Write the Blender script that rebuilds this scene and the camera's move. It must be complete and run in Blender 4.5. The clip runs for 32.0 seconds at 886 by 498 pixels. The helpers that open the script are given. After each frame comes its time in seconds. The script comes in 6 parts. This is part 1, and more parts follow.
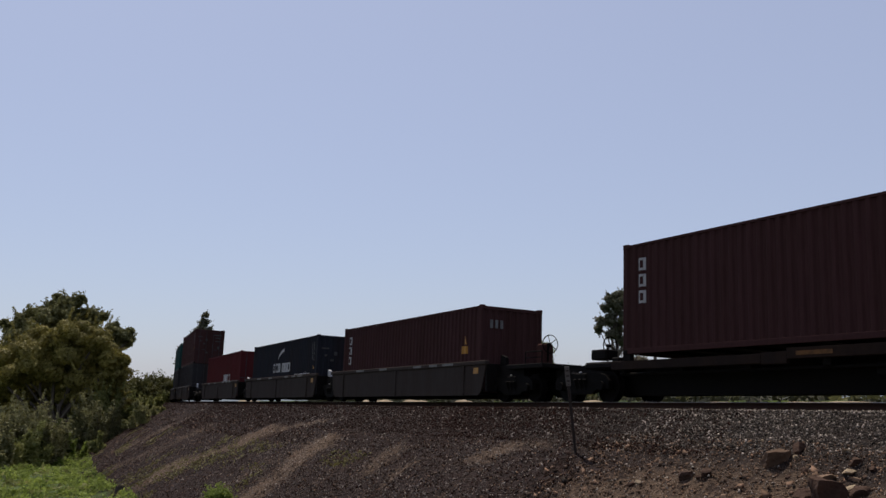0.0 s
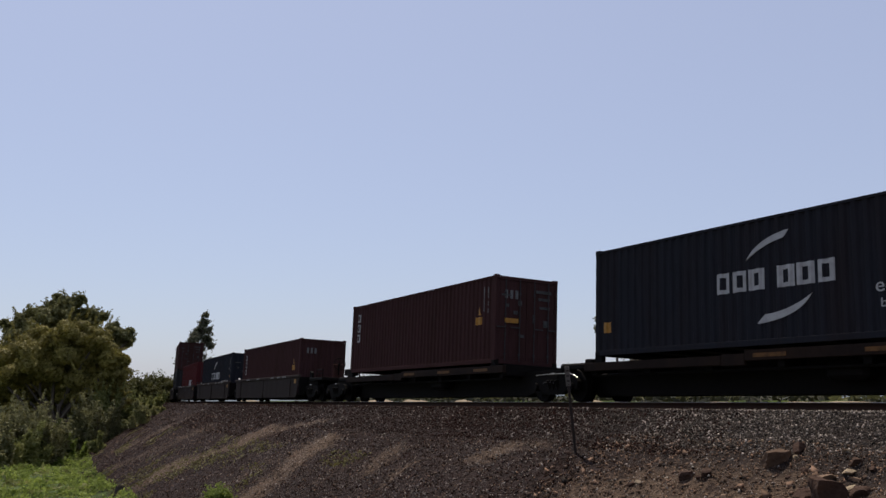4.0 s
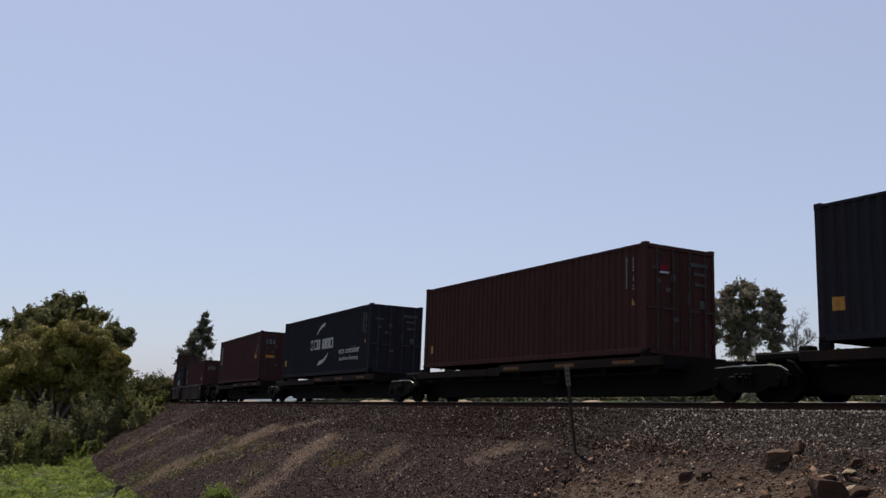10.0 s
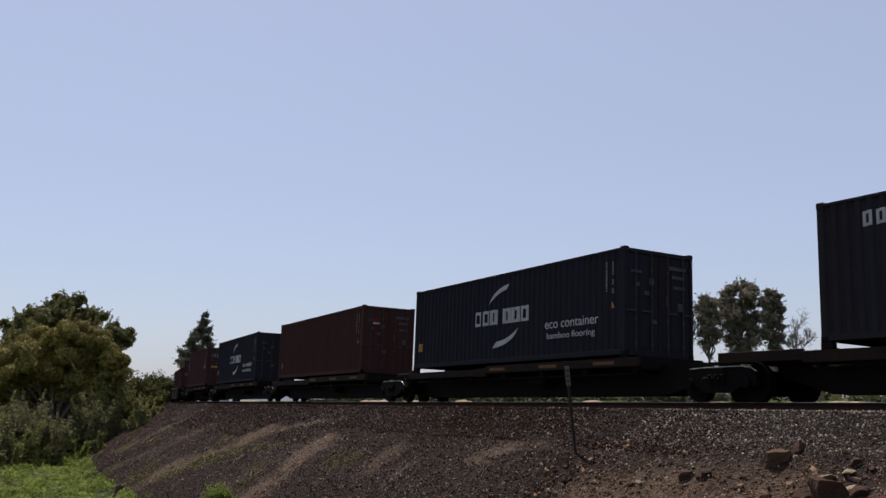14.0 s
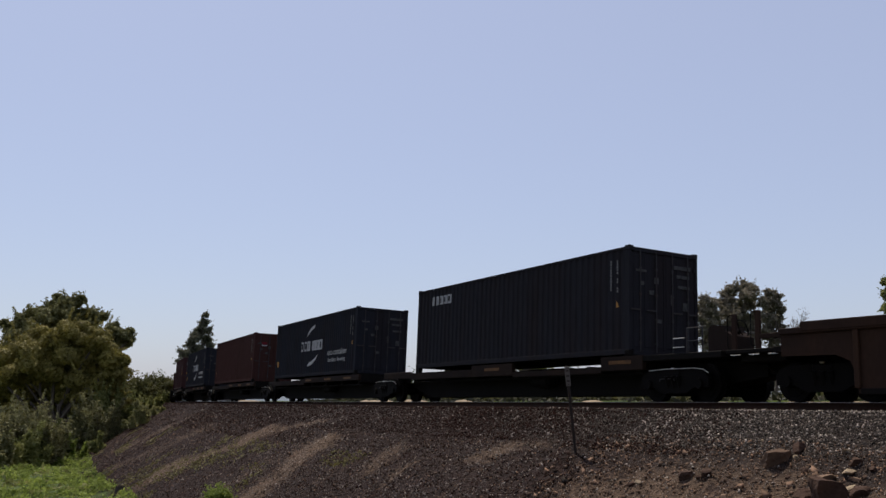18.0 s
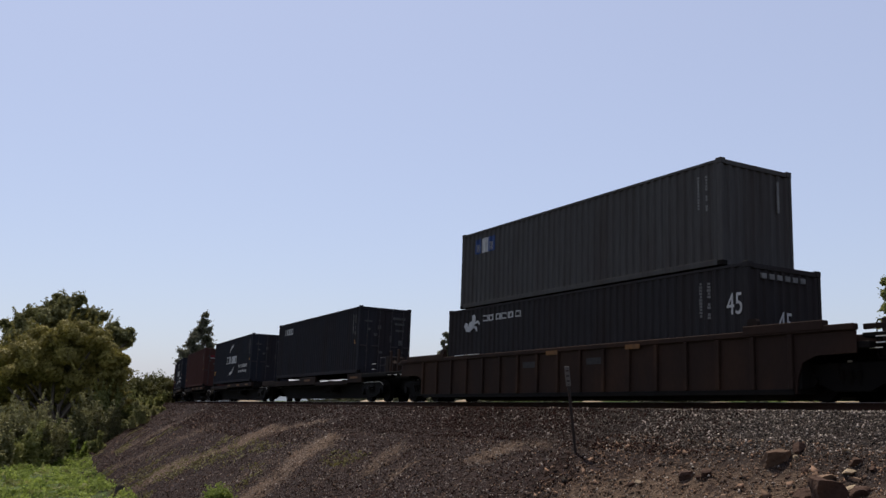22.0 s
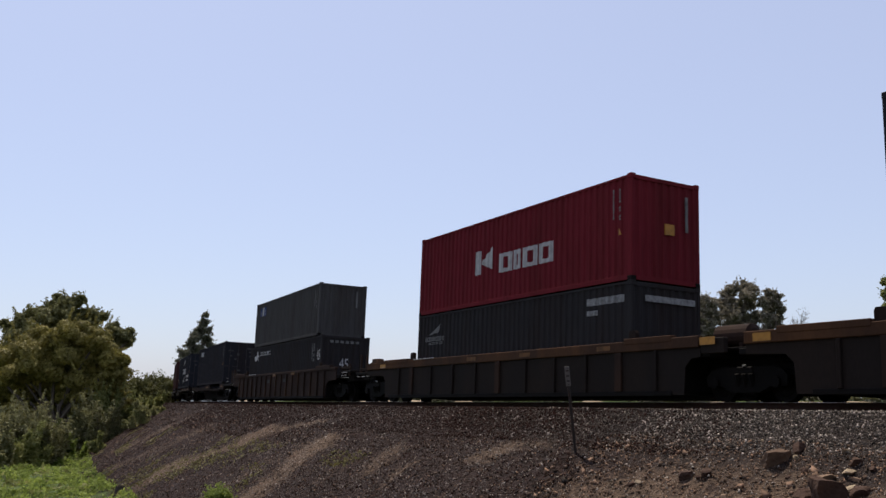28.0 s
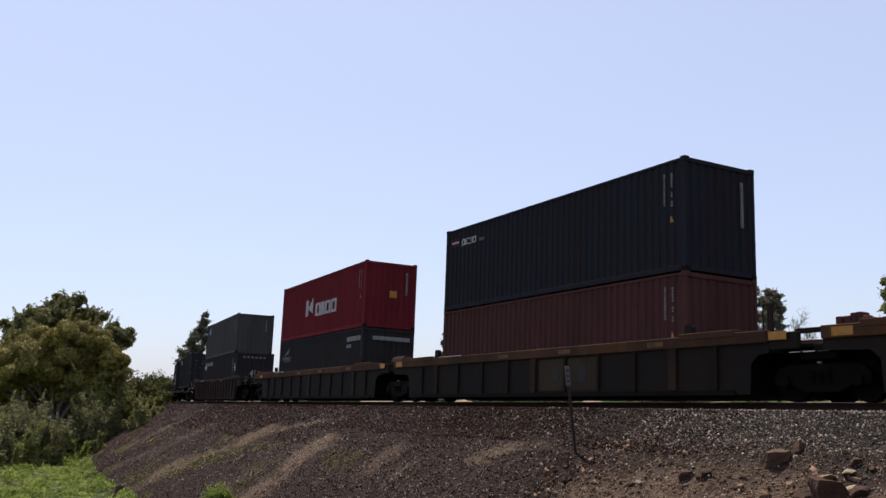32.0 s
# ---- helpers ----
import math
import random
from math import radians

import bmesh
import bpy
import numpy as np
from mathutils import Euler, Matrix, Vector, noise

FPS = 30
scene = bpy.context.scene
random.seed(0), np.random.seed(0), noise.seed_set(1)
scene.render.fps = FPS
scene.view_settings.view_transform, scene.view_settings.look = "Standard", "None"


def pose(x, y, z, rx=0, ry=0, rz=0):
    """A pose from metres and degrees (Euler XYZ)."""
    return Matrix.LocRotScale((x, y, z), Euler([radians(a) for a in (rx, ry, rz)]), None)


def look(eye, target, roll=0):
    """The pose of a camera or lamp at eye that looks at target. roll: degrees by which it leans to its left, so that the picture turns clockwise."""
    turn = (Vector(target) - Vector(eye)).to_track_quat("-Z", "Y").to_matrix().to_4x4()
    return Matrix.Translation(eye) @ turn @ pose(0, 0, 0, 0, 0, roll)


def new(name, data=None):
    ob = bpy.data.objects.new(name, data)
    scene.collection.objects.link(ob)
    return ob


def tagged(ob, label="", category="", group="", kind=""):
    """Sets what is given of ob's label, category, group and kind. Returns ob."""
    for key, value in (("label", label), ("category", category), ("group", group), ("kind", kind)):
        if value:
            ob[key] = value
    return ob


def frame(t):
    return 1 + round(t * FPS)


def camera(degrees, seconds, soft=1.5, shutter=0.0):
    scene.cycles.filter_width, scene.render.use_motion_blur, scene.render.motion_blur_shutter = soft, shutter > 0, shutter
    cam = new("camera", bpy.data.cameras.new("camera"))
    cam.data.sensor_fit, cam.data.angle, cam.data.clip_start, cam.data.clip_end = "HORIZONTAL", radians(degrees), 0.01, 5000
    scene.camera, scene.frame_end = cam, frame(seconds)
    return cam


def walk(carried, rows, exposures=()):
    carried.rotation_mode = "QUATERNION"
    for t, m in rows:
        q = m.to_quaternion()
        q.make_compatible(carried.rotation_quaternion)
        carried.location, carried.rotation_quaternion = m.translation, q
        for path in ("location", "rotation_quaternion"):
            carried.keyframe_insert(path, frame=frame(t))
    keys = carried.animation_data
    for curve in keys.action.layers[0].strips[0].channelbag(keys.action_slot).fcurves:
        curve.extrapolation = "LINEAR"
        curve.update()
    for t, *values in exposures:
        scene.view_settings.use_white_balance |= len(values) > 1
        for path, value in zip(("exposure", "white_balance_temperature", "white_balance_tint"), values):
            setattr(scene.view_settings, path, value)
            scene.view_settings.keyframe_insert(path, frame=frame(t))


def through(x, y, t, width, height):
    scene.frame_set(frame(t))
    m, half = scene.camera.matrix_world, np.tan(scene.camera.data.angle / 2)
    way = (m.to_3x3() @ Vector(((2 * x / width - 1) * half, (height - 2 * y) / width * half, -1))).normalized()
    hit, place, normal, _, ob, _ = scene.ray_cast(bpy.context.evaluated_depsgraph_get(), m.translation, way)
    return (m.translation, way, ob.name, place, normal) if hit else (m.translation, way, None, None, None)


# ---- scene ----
# ---------------------------------------------------------------- camera
EYE_Z = 1.6
cam = camera(51.35, 32.0, soft=1.5)
STAND = pose(0, 0, EYE_Z, 90 + 9.369, 0, 0)
walk(cam, [(0.0, STAND), (32.0, STAND)], exposures=[(t, e, 6500, 10) for t, e in ((0.0, -0.52), (4.0, -0.44), (6.0, -0.41), (18.0, -0.42), (23.0, -0.26), (28.0, -0.16), (32.0, 0.0))])

# ---------------------------------------------------------------- sun and sky
SUN_ELEV, SUN_LEFT = 66.0, 25.0      # degrees above the horizon, degrees left of the view
world = bpy.data.worlds.new("world")
scene.world = world
world.use_nodes = True
wn = world.node_tree
sky = wn.nodes.new("ShaderNodeTexSky")
sky.sky_type = "NISHITA"
sky.sun_disc = False
sky.sun_elevation = radians(SUN_ELEV)
sky.sun_rotation = radians(-SUN_LEFT)
sky.altitude, sky.air_density, sky.dust_density, sky.ozone_density = 50, 1.0, 1.5, 4.0
bg = wn.nodes["Background"]
bg.inputs["Strength"].default_value = 0.14
haze = wn.nodes.new("ShaderNodeMix")          # thin even haze over the clear sky
haze.data_type = "RGBA"
haze.inputs["Factor"].default_value = 0.42
haze.inputs["B"].default_value = (6.4, 6.6, 8.5, 1)
wn.links.new(sky.outputs["Color"], haze.inputs["A"])
wn.links.new(haze.outputs["Result"], bg.inputs["Color"])

sun_data = bpy.data.lights.new("sun", "SUN")
sun_data.energy, sun_data.angle, sun_data.color = 4.8, radians(0.53), (1.0, 0.90, 0.76)
sun = new("sun", sun_data)
to_sun = Vector((-math.sin(radians(SUN_LEFT)) * math.cos(radians(SUN_ELEV)),
                 math.cos(radians(SUN_LEFT)) * math.cos(radians(SUN_ELEV)), math.sin(radians(SUN_ELEV))))
sun.matrix_world = look(to_sun * 50, (0, 0, 0))


# ---------------------------------------------------------------- materials
def shade(name, colour, rough=0.7, metal=0.0, dark=0.6, scale=3.0, fine=60.0, bump=0.1, second=None, amount=0.35, stretch=(1, 1, 1), spec=0.3, each=0.0):
    """A surface with two scales of variation: broad stains of a second colour, fine grain, and relief."""
    m = bpy.data.materials.new(name)
    m.use_nodes = True
    t = m.node_tree
    n, l = t.nodes, t.links
    b = n["Principled BSDF"]
    b.inputs["Roughness"].default_value, b.inputs["Metallic"].default_value = rough, metal
    b.inputs["Specular IOR Level"].default_value = spec
    co = n.new("ShaderNodeTexCoord")
    mp = n.new("ShaderNodeMapping")
    mp.inputs["Scale"].default_value = stretch
    l.new(co.outputs["Object"], mp.inputs["Vector"])
    big = n.new("ShaderNodeTexNoise")
    big.inputs["Scale"].default_value, big.inputs["Detail"].default_value = scale, 6
    small = n.new("ShaderNodeTexNoise")
    small.inputs["Scale"].default_value, small.inputs["Detail"].default_value = fine, 3
    for k in (big, small):
        l.new(mp.outputs["Vector"], k.inputs["Vector"])
    ramp = n.new("ShaderNodeValToRGB")
    ramp.color_ramp.elements[0].position, ramp.color_ramp.elements[1].position = 0.42, 0.72
    l.new(big.outputs["Fac"], ramp.inputs["Fac"])
    mix = n.new("ShaderNodeMix")
    mix.data_type = "RGBA"
    mix.inputs["A"].default_value = (*colour, 1)
    mix.inputs["B"].default_value = (*(second or [c * dark for c in colour]), 1)
    am = n.new("ShaderNodeMath")
    am.operation = "MULTIPLY"
    am.inputs[1].default_value = amount if second else 1.0
    l.new(ramp.outputs["Color"], am.inputs[0])
    l.new(am.outputs[0], mix.inputs["Factor"])
    grain = n.new("ShaderNodeMapRange")
    grain.inputs["To Min"].default_value, grain.inputs["To Max"].default_value = 0.75, 1.25
    l.new(small.outputs["Fac"], grain.inputs["Value"])
    out = n.new("ShaderNodeVectorMath")
    out.operation = "SCALE"
    l.new(mix.outputs["Result"], out.inputs[0])
    l.new(grain.outputs["Result"], out.inputs["Scale"])
    last = out.outputs["Vector"]
    if each:
        info = n.new("ShaderNodeNewGeometry")
        vary = n.new("ShaderNodeMapRange")
        vary.inputs["To Min"].default_value, vary.inputs["To Max"].default_value = 1 - each, 1 + each
        l.new(info.outputs["Random Per Island"], vary.inputs["Value"])
        o2 = n.new("ShaderNodeVectorMath")
        o2.operation = "SCALE"
        l.new(last, o2.inputs[0])
        l.new(vary.outputs["Result"], o2.inputs["Scale"])
        last = o2.outputs["Vector"]
    l.new(last, b.inputs["Base Color"])
    if bump:
        bp = n.new("ShaderNodeBump")
        bp.inputs["Strength"].default_value, bp.inputs["Distance"].default_value = bump, 0.02
        l.new(small.outputs["Fac"], bp.inputs["Height"])
        l.new(bp.outputs["Normal"], b.inputs["Normal"])
    return m


def foliage(name, colour, second, through=0.35):
    """Leaves: two greens, varied leaf by leaf, with light coming through them."""
    m = bpy.data.materials.new(name)
    m.use_nodes = True
    t = m.node_tree
    n, l = t.nodes, t.links
    b = n["Principled BSDF"]
    b.inputs["Roughness"].default_value = 0.65
    b.inputs["Specular IOR Level"].default_value = 0.25
    info = n.new("ShaderNodeNewGeometry")
    co = n.new("ShaderNodeTexCoord")
    noise_n = n.new("ShaderNodeTexNoise")
    noise_n.inputs["Scale"].default_value, noise_n.inputs["Detail"].default_value = 0.7, 3
    l.new(co.outputs["Object"], noise_n.inputs["Vector"])
    patch = n.new("ShaderNodeMapRange")
    patch.inputs["From Min"].default_value, patch.inputs["From Max"].default_value = 0.3, 0.7
    patch.inputs["To Min"].default_value, patch.inputs["To Max"].default_value = -0.15, 0.65
    l.new(noise_n.outputs["Fac"], patch.inputs["Value"])
    half = n.new("ShaderNodeMath")
    half.operation = "MULTIPLY_ADD"
    half.use_clamp = True
    half.inputs[1].default_value = 0.55
    l.new(info.outputs["Random Per Island"], half.inputs[0])
    l.new(patch.outputs["Result"], half.inputs[2])
    mix = n.new("ShaderNodeMix")
    mix.data_type = "RGBA"
    mix.inputs["A"].default_value, mix.inputs["B"].default_value = (*colour, 1), (*second, 1)
    l.new(half.outputs[0], mix.inputs["Factor"])
    l.new(mix.outputs["Result"], b.inputs["Base Color"])
    tr = n.new("ShaderNodeBsdfTranslucent")
    l.new(mix.outputs["Result"], tr.inputs["Color"])
    ms = n.new("ShaderNodeMixShader")
    ms.inputs["Fac"].default_value = through
    l.new(b.outputs["BSDF"], ms.inputs[1])
    l.new(tr.outputs["BSDF"], ms.inputs[2])
    l.new(ms.outputs["Shader"], n["Material Output"].inputs["Surface"])
    return m


RUST = (0.055, 0.028, 0.016)


def paint(name, colour, rust=0.3):
    return shade(name, [1.12 * c for c in colour], rough=0.75, second=[0.5 * c + 0.25 * r for c, r in zip(colour, RUST)], amount=max(rust, 0.55), scale=1.5, fine=14,
                 bump=0.10, stretch=(1, 1, 0.12), spec=0.025)


MAROON = paint("maroon_paint", (0.0454, 0.0214, 0.0208))
OXIDE = paint("oxide_red_paint", (0.0475, 0.0216, 0.0189))
BRICK = paint("brick_red_paint", (0.064, 0.0280, 0.0250))
NAVY = paint("navy_paint", (0.0185, 0.0192, 0.0238), 0.12)
SLATE = paint("slate_blue_paint", (0.0252, 0.0233, 0.0239), 0.12)
DEEP = paint("deep_blue_paint", (0.0208, 0.0202, 0.0234), 0.1)
GREY_GREEN = paint("grey_green_paint", (0.0553, 0.0525, 0.0509), 0.15)
RED = paint("red_paint", (0.118, 0.0149, 0.0202), 0.12)
CRIMSON = paint("dull_crimson_paint", (0.066, 0.0150, 0.0160), 0.3)
TEAL = paint("teal_paint", (0.015, 0.045, 0.0413), 0.15)
def rusty(name, colour, rust, amount):
    """Old wagon paint with streaks of orange rust."""
    return shade(name, colour, rough=0.75, second=rust, amount=amount, scale=1.1, fine=16, bump=0.15, stretch=(1, 1, 0.4), spec=0.06)


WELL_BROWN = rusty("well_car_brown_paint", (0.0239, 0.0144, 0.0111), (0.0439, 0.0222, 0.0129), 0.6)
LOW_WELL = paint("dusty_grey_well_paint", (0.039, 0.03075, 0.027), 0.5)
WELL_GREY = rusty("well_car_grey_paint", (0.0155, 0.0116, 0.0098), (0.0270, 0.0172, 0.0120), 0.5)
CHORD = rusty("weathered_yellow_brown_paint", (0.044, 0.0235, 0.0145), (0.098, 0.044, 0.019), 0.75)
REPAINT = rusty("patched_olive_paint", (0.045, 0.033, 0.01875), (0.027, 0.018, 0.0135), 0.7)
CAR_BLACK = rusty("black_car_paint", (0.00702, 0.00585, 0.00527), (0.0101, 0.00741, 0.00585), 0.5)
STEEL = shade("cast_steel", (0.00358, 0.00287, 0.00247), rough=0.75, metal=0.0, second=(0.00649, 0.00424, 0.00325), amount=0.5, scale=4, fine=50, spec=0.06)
GLINT = shade("worn_bright_glint_steel", (0.55, 0.52, 0.48), rough=0.28, metal=0.9, scale=8, fine=40)
RAIL_SIDE = shade("rusty_rail_steel", (0.0319, 0.01667, 0.01131), rough=0.85, spec=0.05, second=(0.029, 0.02175, 0.0174), amount=0.6, scale=5)
RAIL_TOP = shade("worn_rail_head", (0.45, 0.43, 0.41), rough=0.3, metal=0.9, scale=6)
WHITE = shade("white_lettering", (0.375, 0.3675, 0.36), rough=0.7, scale=6, dark=0.75, bump=0)
STRIP = shade("grey_number_strip", (0.225, 0.222, 0.2175), rough=0.8, scale=9, fine=40, dark=0.45, bump=0)
PALE = shade("faded_lettering", (0.143, 0.14, 0.135), rough=0.8, scale=6, dark=0.6, bump=0)
SMUDGE = shade("worn_label", (0.058, 0.056, 0.054), rough=0.8, scale=9, fine=40, dark=0.5, bump=0)
BLUE_PATCH = shade("blue_logo_patch", (0.0165, 0.0413, 0.14), rough=0.7, scale=6, bump=0)
AMBER = shade("yellow_reflector", (0.36, 0.165, 0.018), rough=0.5, scale=8, dark=0.7, bump=0)
TIE = shade("weathered_timber_tie", (0.0406, 0.029, 0.02247), rough=0.95, spec=0.05, scale=2, fine=40, stretch=(1, 6, 6), bump=0.4)
BARK = shade("grey_brown_bark", (0.12, 0.095, 0.075), rough=0.95, scale=2, fine=20, stretch=(4, 4, 1), bump=0.5)
PALE_BARK = shade("pale_bark", (0.125, 0.098, 0.082), rough=0.95, scale=2, fine=20, stretch=(4, 4, 1), bump=0.4)
POST_STEEL = shade("galvanised_post_steel", (0.029, 0.02247, 0.01885), rough=0.8, metal=0.0, second=RUST, amount=0.6, scale=4)
PLATE = shade("faded_marker_plate", (0.093, 0.0795, 0.069), rough=0.7, scale=8, second=(0.09, 0.075, 0.06), amount=0.5)
STONE = shade("grey_ballast_stone", (0.058, 0.047, 0.0395), rough=0.5, scale=3, fine=30, each=0.95, bump=0.3, spec=0.08)
CINDER = shade("dark_cinder_stone", (0.022, 0.00894, 0.0068), rough=0.6, scale=3, fine=30, each=0.95, bump=0.3, spec=0.03)
DARK_SOIL = shade("dark_brown_clod", (0.042, 0.024, 0.016), rough=0.8, scale=3, fine=30, each=0.7, bump=0.3, spec=0.03)
CHIP = shade("pale_sparkle_chip", (0.228, 0.187, 0.159), rough=0.4, scale=3, fine=30, each=0.85, bump=0.3, spec=0.4)
ROCK = shade("brown_rock", (0.0615, 0.0323, 0.0203), rough=0.9, scale=3, fine=18, bump=0.8, second=(0.024, 0.0128, 0.009), amount=0.8)
CLOD = shade("brown_clod", (0.135, 0.0809, 0.0513), rough=0.85, scale=3, fine=18, bump=0.5, each=0.85)
PALE_ROCK = shade("pale_sandstone_rock", (0.34, 0.26, 0.17), rough=0.9, scale=3, fine=18, bump=0.6)
TAN_BOULDER = shade("dull_tan_rock", (0.115, 0.070, 0.044), rough=0.9, scale=3, fine=18, bump=0.9, second=(0.045, 0.026, 0.017), amount=0.8)
CLOD_ROCK = shade("tan_rock", (0.20, 0.13, 0.085), rough=0.9, scale=3, fine=18, bump=0.6, second=(0.11, 0.07, 0.045), amount=0.7)
STUMP = shade("dark_weathered_wood", (0.05075, 0.03915, 0.0319), rough=0.95, scale=4, fine=30, bump=0.6)
OAK_LEAF = foliage("yellow_green_leaves", (0.125, 0.110, 0.030), (0.30, 0.252, 0.062), 0.22)
DARK_LEAF = foliage("dark_green_leaves", (0.0336, 0.054, 0.0192), (0.066, 0.09, 0.03))
EUC_LEAF = foliage("grey_green_eucalyptus_leaves", (0.15, 0.134, 0.096), (0.324, 0.282, 0.21), 0.42)
DARK_EUC = foliage("dark_eucalyptus_leaves", (0.072, 0.0816, 0.0504), (0.18, 0.168, 0.114), 0.4)
SCRUB_LEAF = foliage("scrub_leaves", (0.10, 0.115, 0.035), (0.33, 0.33, 0.115), 0.40)
SHOULDER_LEAF = foliage("pale_scrub_leaves", (0.17, 0.17, 0.065), (0.38, 0.36, 0.16), 0.45)
DENSE_LEAF = foliage("dense_green_leaves", (0.045, 0.0495, 0.0165), (0.15, 0.143, 0.045), 0.25)
BACK_LEAF = foliage("olive_green_leaves", (0.12, 0.122, 0.048), (0.22, 0.21, 0.085), 0.34)
SAGE_LEAF = foliage("grey_scrub_leaves", (0.080, 0.078, 0.034), (0.31, 0.295, 0.135), 0.38)
GRASS_LEAF = foliage("bright_grass", (0.065, 0.10, 0.018), (0.36, 0.43, 0.10), 0.5)
DRY_GRASS = foliage("dry_grass", (0.15, 0.13, 0.055), (0.19, 0.175, 0.065), 0.3)
VERGE_SCRUB = foliage("olive_verge_weeds", (0.0638, 0.0638, 0.0263), (0.15, 0.143, 0.06), 0.35)
VERGE_GRASS = foliage("verge_weeds", (0.018, 0.0198, 0.009), (0.063, 0.0594, 0.0288), 0.12)


# ---------------------------------------------------------------- small builders
def block(bm, x0, x1, y0, y1, z0, z1, bevel=0.0):
    r = bmesh.ops.create_cube(bm, size=1.0, matrix=Matrix.LocRotScale(((x0 + x1) / 2, (y0 + y1) / 2, (z0 + z1) / 2), None,
                                                                       (abs(x1 - x0), abs(y1 - y0), abs(z1 - z0))))
    if bevel:
        edges = list({e for v in r["verts"] for e in v.link_edges})
        bmesh.ops.bevel(bm, geom=edges, offset=bevel, segments=1, affect="EDGES")
    return bm


def rod(bm, a, b, r, r2=None, seg=8):
    a, b = Vector(a), Vector(b)
    m = Matrix.Translation((a + b) / 2) @ (b - a).to_track_quat("Z", "Y").to_matrix().to_4x4()
    bmesh.ops.create_cone(bm, cap_ends=True, segments=seg, radius1=r, radius2=r if r2 is None else r2, depth=(b - a).length, matrix=m)
    return bm


def part(name, bm, material, parent, label="", at=None):
    """One bmesh as one mesh object under a thing or a part."""
    me = bpy.data.meshes.new(name)
    bm.to_mesh(me)
    bm.free()
    me.materials.append(material)
    ob = new(name, me)
    ob.parent = parent
    if at is not None:
        ob.matrix_basis = at
    if label:
        tagged(ob, label)
    return ob


def box_part(name, material, parent, dims, bevel=0.008, label=""):
    return part(name, block(bmesh.new(), *dims, bevel=bevel), material, parent, label)


def from_arrays(name, verts, faces, material, smooth=False):
    """A mesh object from numpy vertices and equal-sized faces."""
    me = bpy.data.meshes.new(name)
    k = faces.shape[1]
    me.vertices.add(len(verts))
    me.vertices.foreach_set("co", np.asarray(verts, dtype=np.float32).ravel())
    me.loops.add(faces.size)
    me.loops.foreach_set("vertex_index", np.asarray(faces, dtype=np.int32).ravel())
    me.polygons.add(len(faces))
    me.polygons.foreach_set("loop_start", np.arange(0, faces.size, k, dtype=np.int32))
    me.polygons.foreach_set("loop_total", np.full(len(faces), k, dtype=np.int32))
    if smooth:
        me.polygons.foreach_set("use_smooth", np.ones(len(faces), dtype=bool))
    me.update(calc_edges=True)
    me.materials.append(material)
    return new(name, me)


def lettering(name, text, material, parent, m, width, height, label=""):
    """A word as a thin raised mesh, scaled to its width and height, in the plane of m (x right, y up)."""
    cu = bpy.data.curves.new(name, "FONT")
    cu.body, cu.extrude = text, 0.004
    tmp = bpy.data.objects.new(name, cu)
    me = bpy.data.meshes.new_from_object(tmp)
    bpy.data.objects.remove(tmp)
    co = np.array([v.co for v in me.vertices])
    lo, hi = co.min(0), co.max(0)
    for v in me.vertices:
        v.co = ((v.co.x - lo[0]) / (hi[0] - lo[0]) * width, (v.co.y - lo[1]) / (hi[1] - lo[1]) * height, v.co.z)
    bm = bmesh.new()
    bm.from_mesh(me)
    bpy.data.meshes.remove(me)
    islands, seen = [], set()
    for v in bm.verts:
        if v in seen:
            continue
        todo, found = [v], []
        seen.add(v)
        while todo:
            w = todo.pop()
            found.append(w)
            for e in w.link_edges:
                o = e.other_vert(w)
                if o not in seen:
                    seen.add(o)
                    todo.append(o)
        islands.append(found)
    islands.sort(key=lambda k: min(v.co.x for v in k))
    letters = []
    for k in islands:          # a dot belongs to the letter below it
        lo_x, hi_x = min(v.co.x for v in k), max(v.co.x for v in k)
        if letters and lo_x < letters[-1][1] - 0.3 * (hi_x - lo_x):
            letters[-1] = (letters[-1][0] + k, max(hi_x, letters[-1][1]))
        else:
            letters.append((k, hi_x))
    for verts, _ in letters:
        one = bmesh.new()
        copy = {v: one.verts.new(v.co) for v in verts}
        for f in {f for v in verts for f in v.link_faces}:
            one.faces.new([copy[v] for v in f.verts])
        part(name, one, material, parent, label, m)
    bm.free()


# ---------------------------------------------------------------- the track's line
RAIL_Z = EYE_Z - 0.058
CANT = radians(2.4)
GS = np.arange(-260.0, 420.0, 0.5)
_k = (2.238 + 0.00724 * np.clip(GS, -60, 100)) * 1e-3
_th = np.concatenate([[0], np.cumsum((_k[1:] + _k[:-1]) * 0.25)])
_th += radians(61.988) - np.interp(0, GS, _th)
_dx, _dy = -np.cos(_th), np.sin(_th)
TX = np.concatenate([[0], np.cumsum((_dx[1:] + _dx[:-1]) * 0.25)])
TY = np.concatenate([[0], np.cumsum((_dy[1:] + _dy[:-1]) * 0.25)])
TX, TY = TX - np.interp(0, GS, TX), TY - np.interp(0, GS, TY) + 35.294


def track_at(s):
    return float(np.interp(s, GS, TX)), float(np.interp(s, GS, TY)), float(np.interp(s, GS, _th))


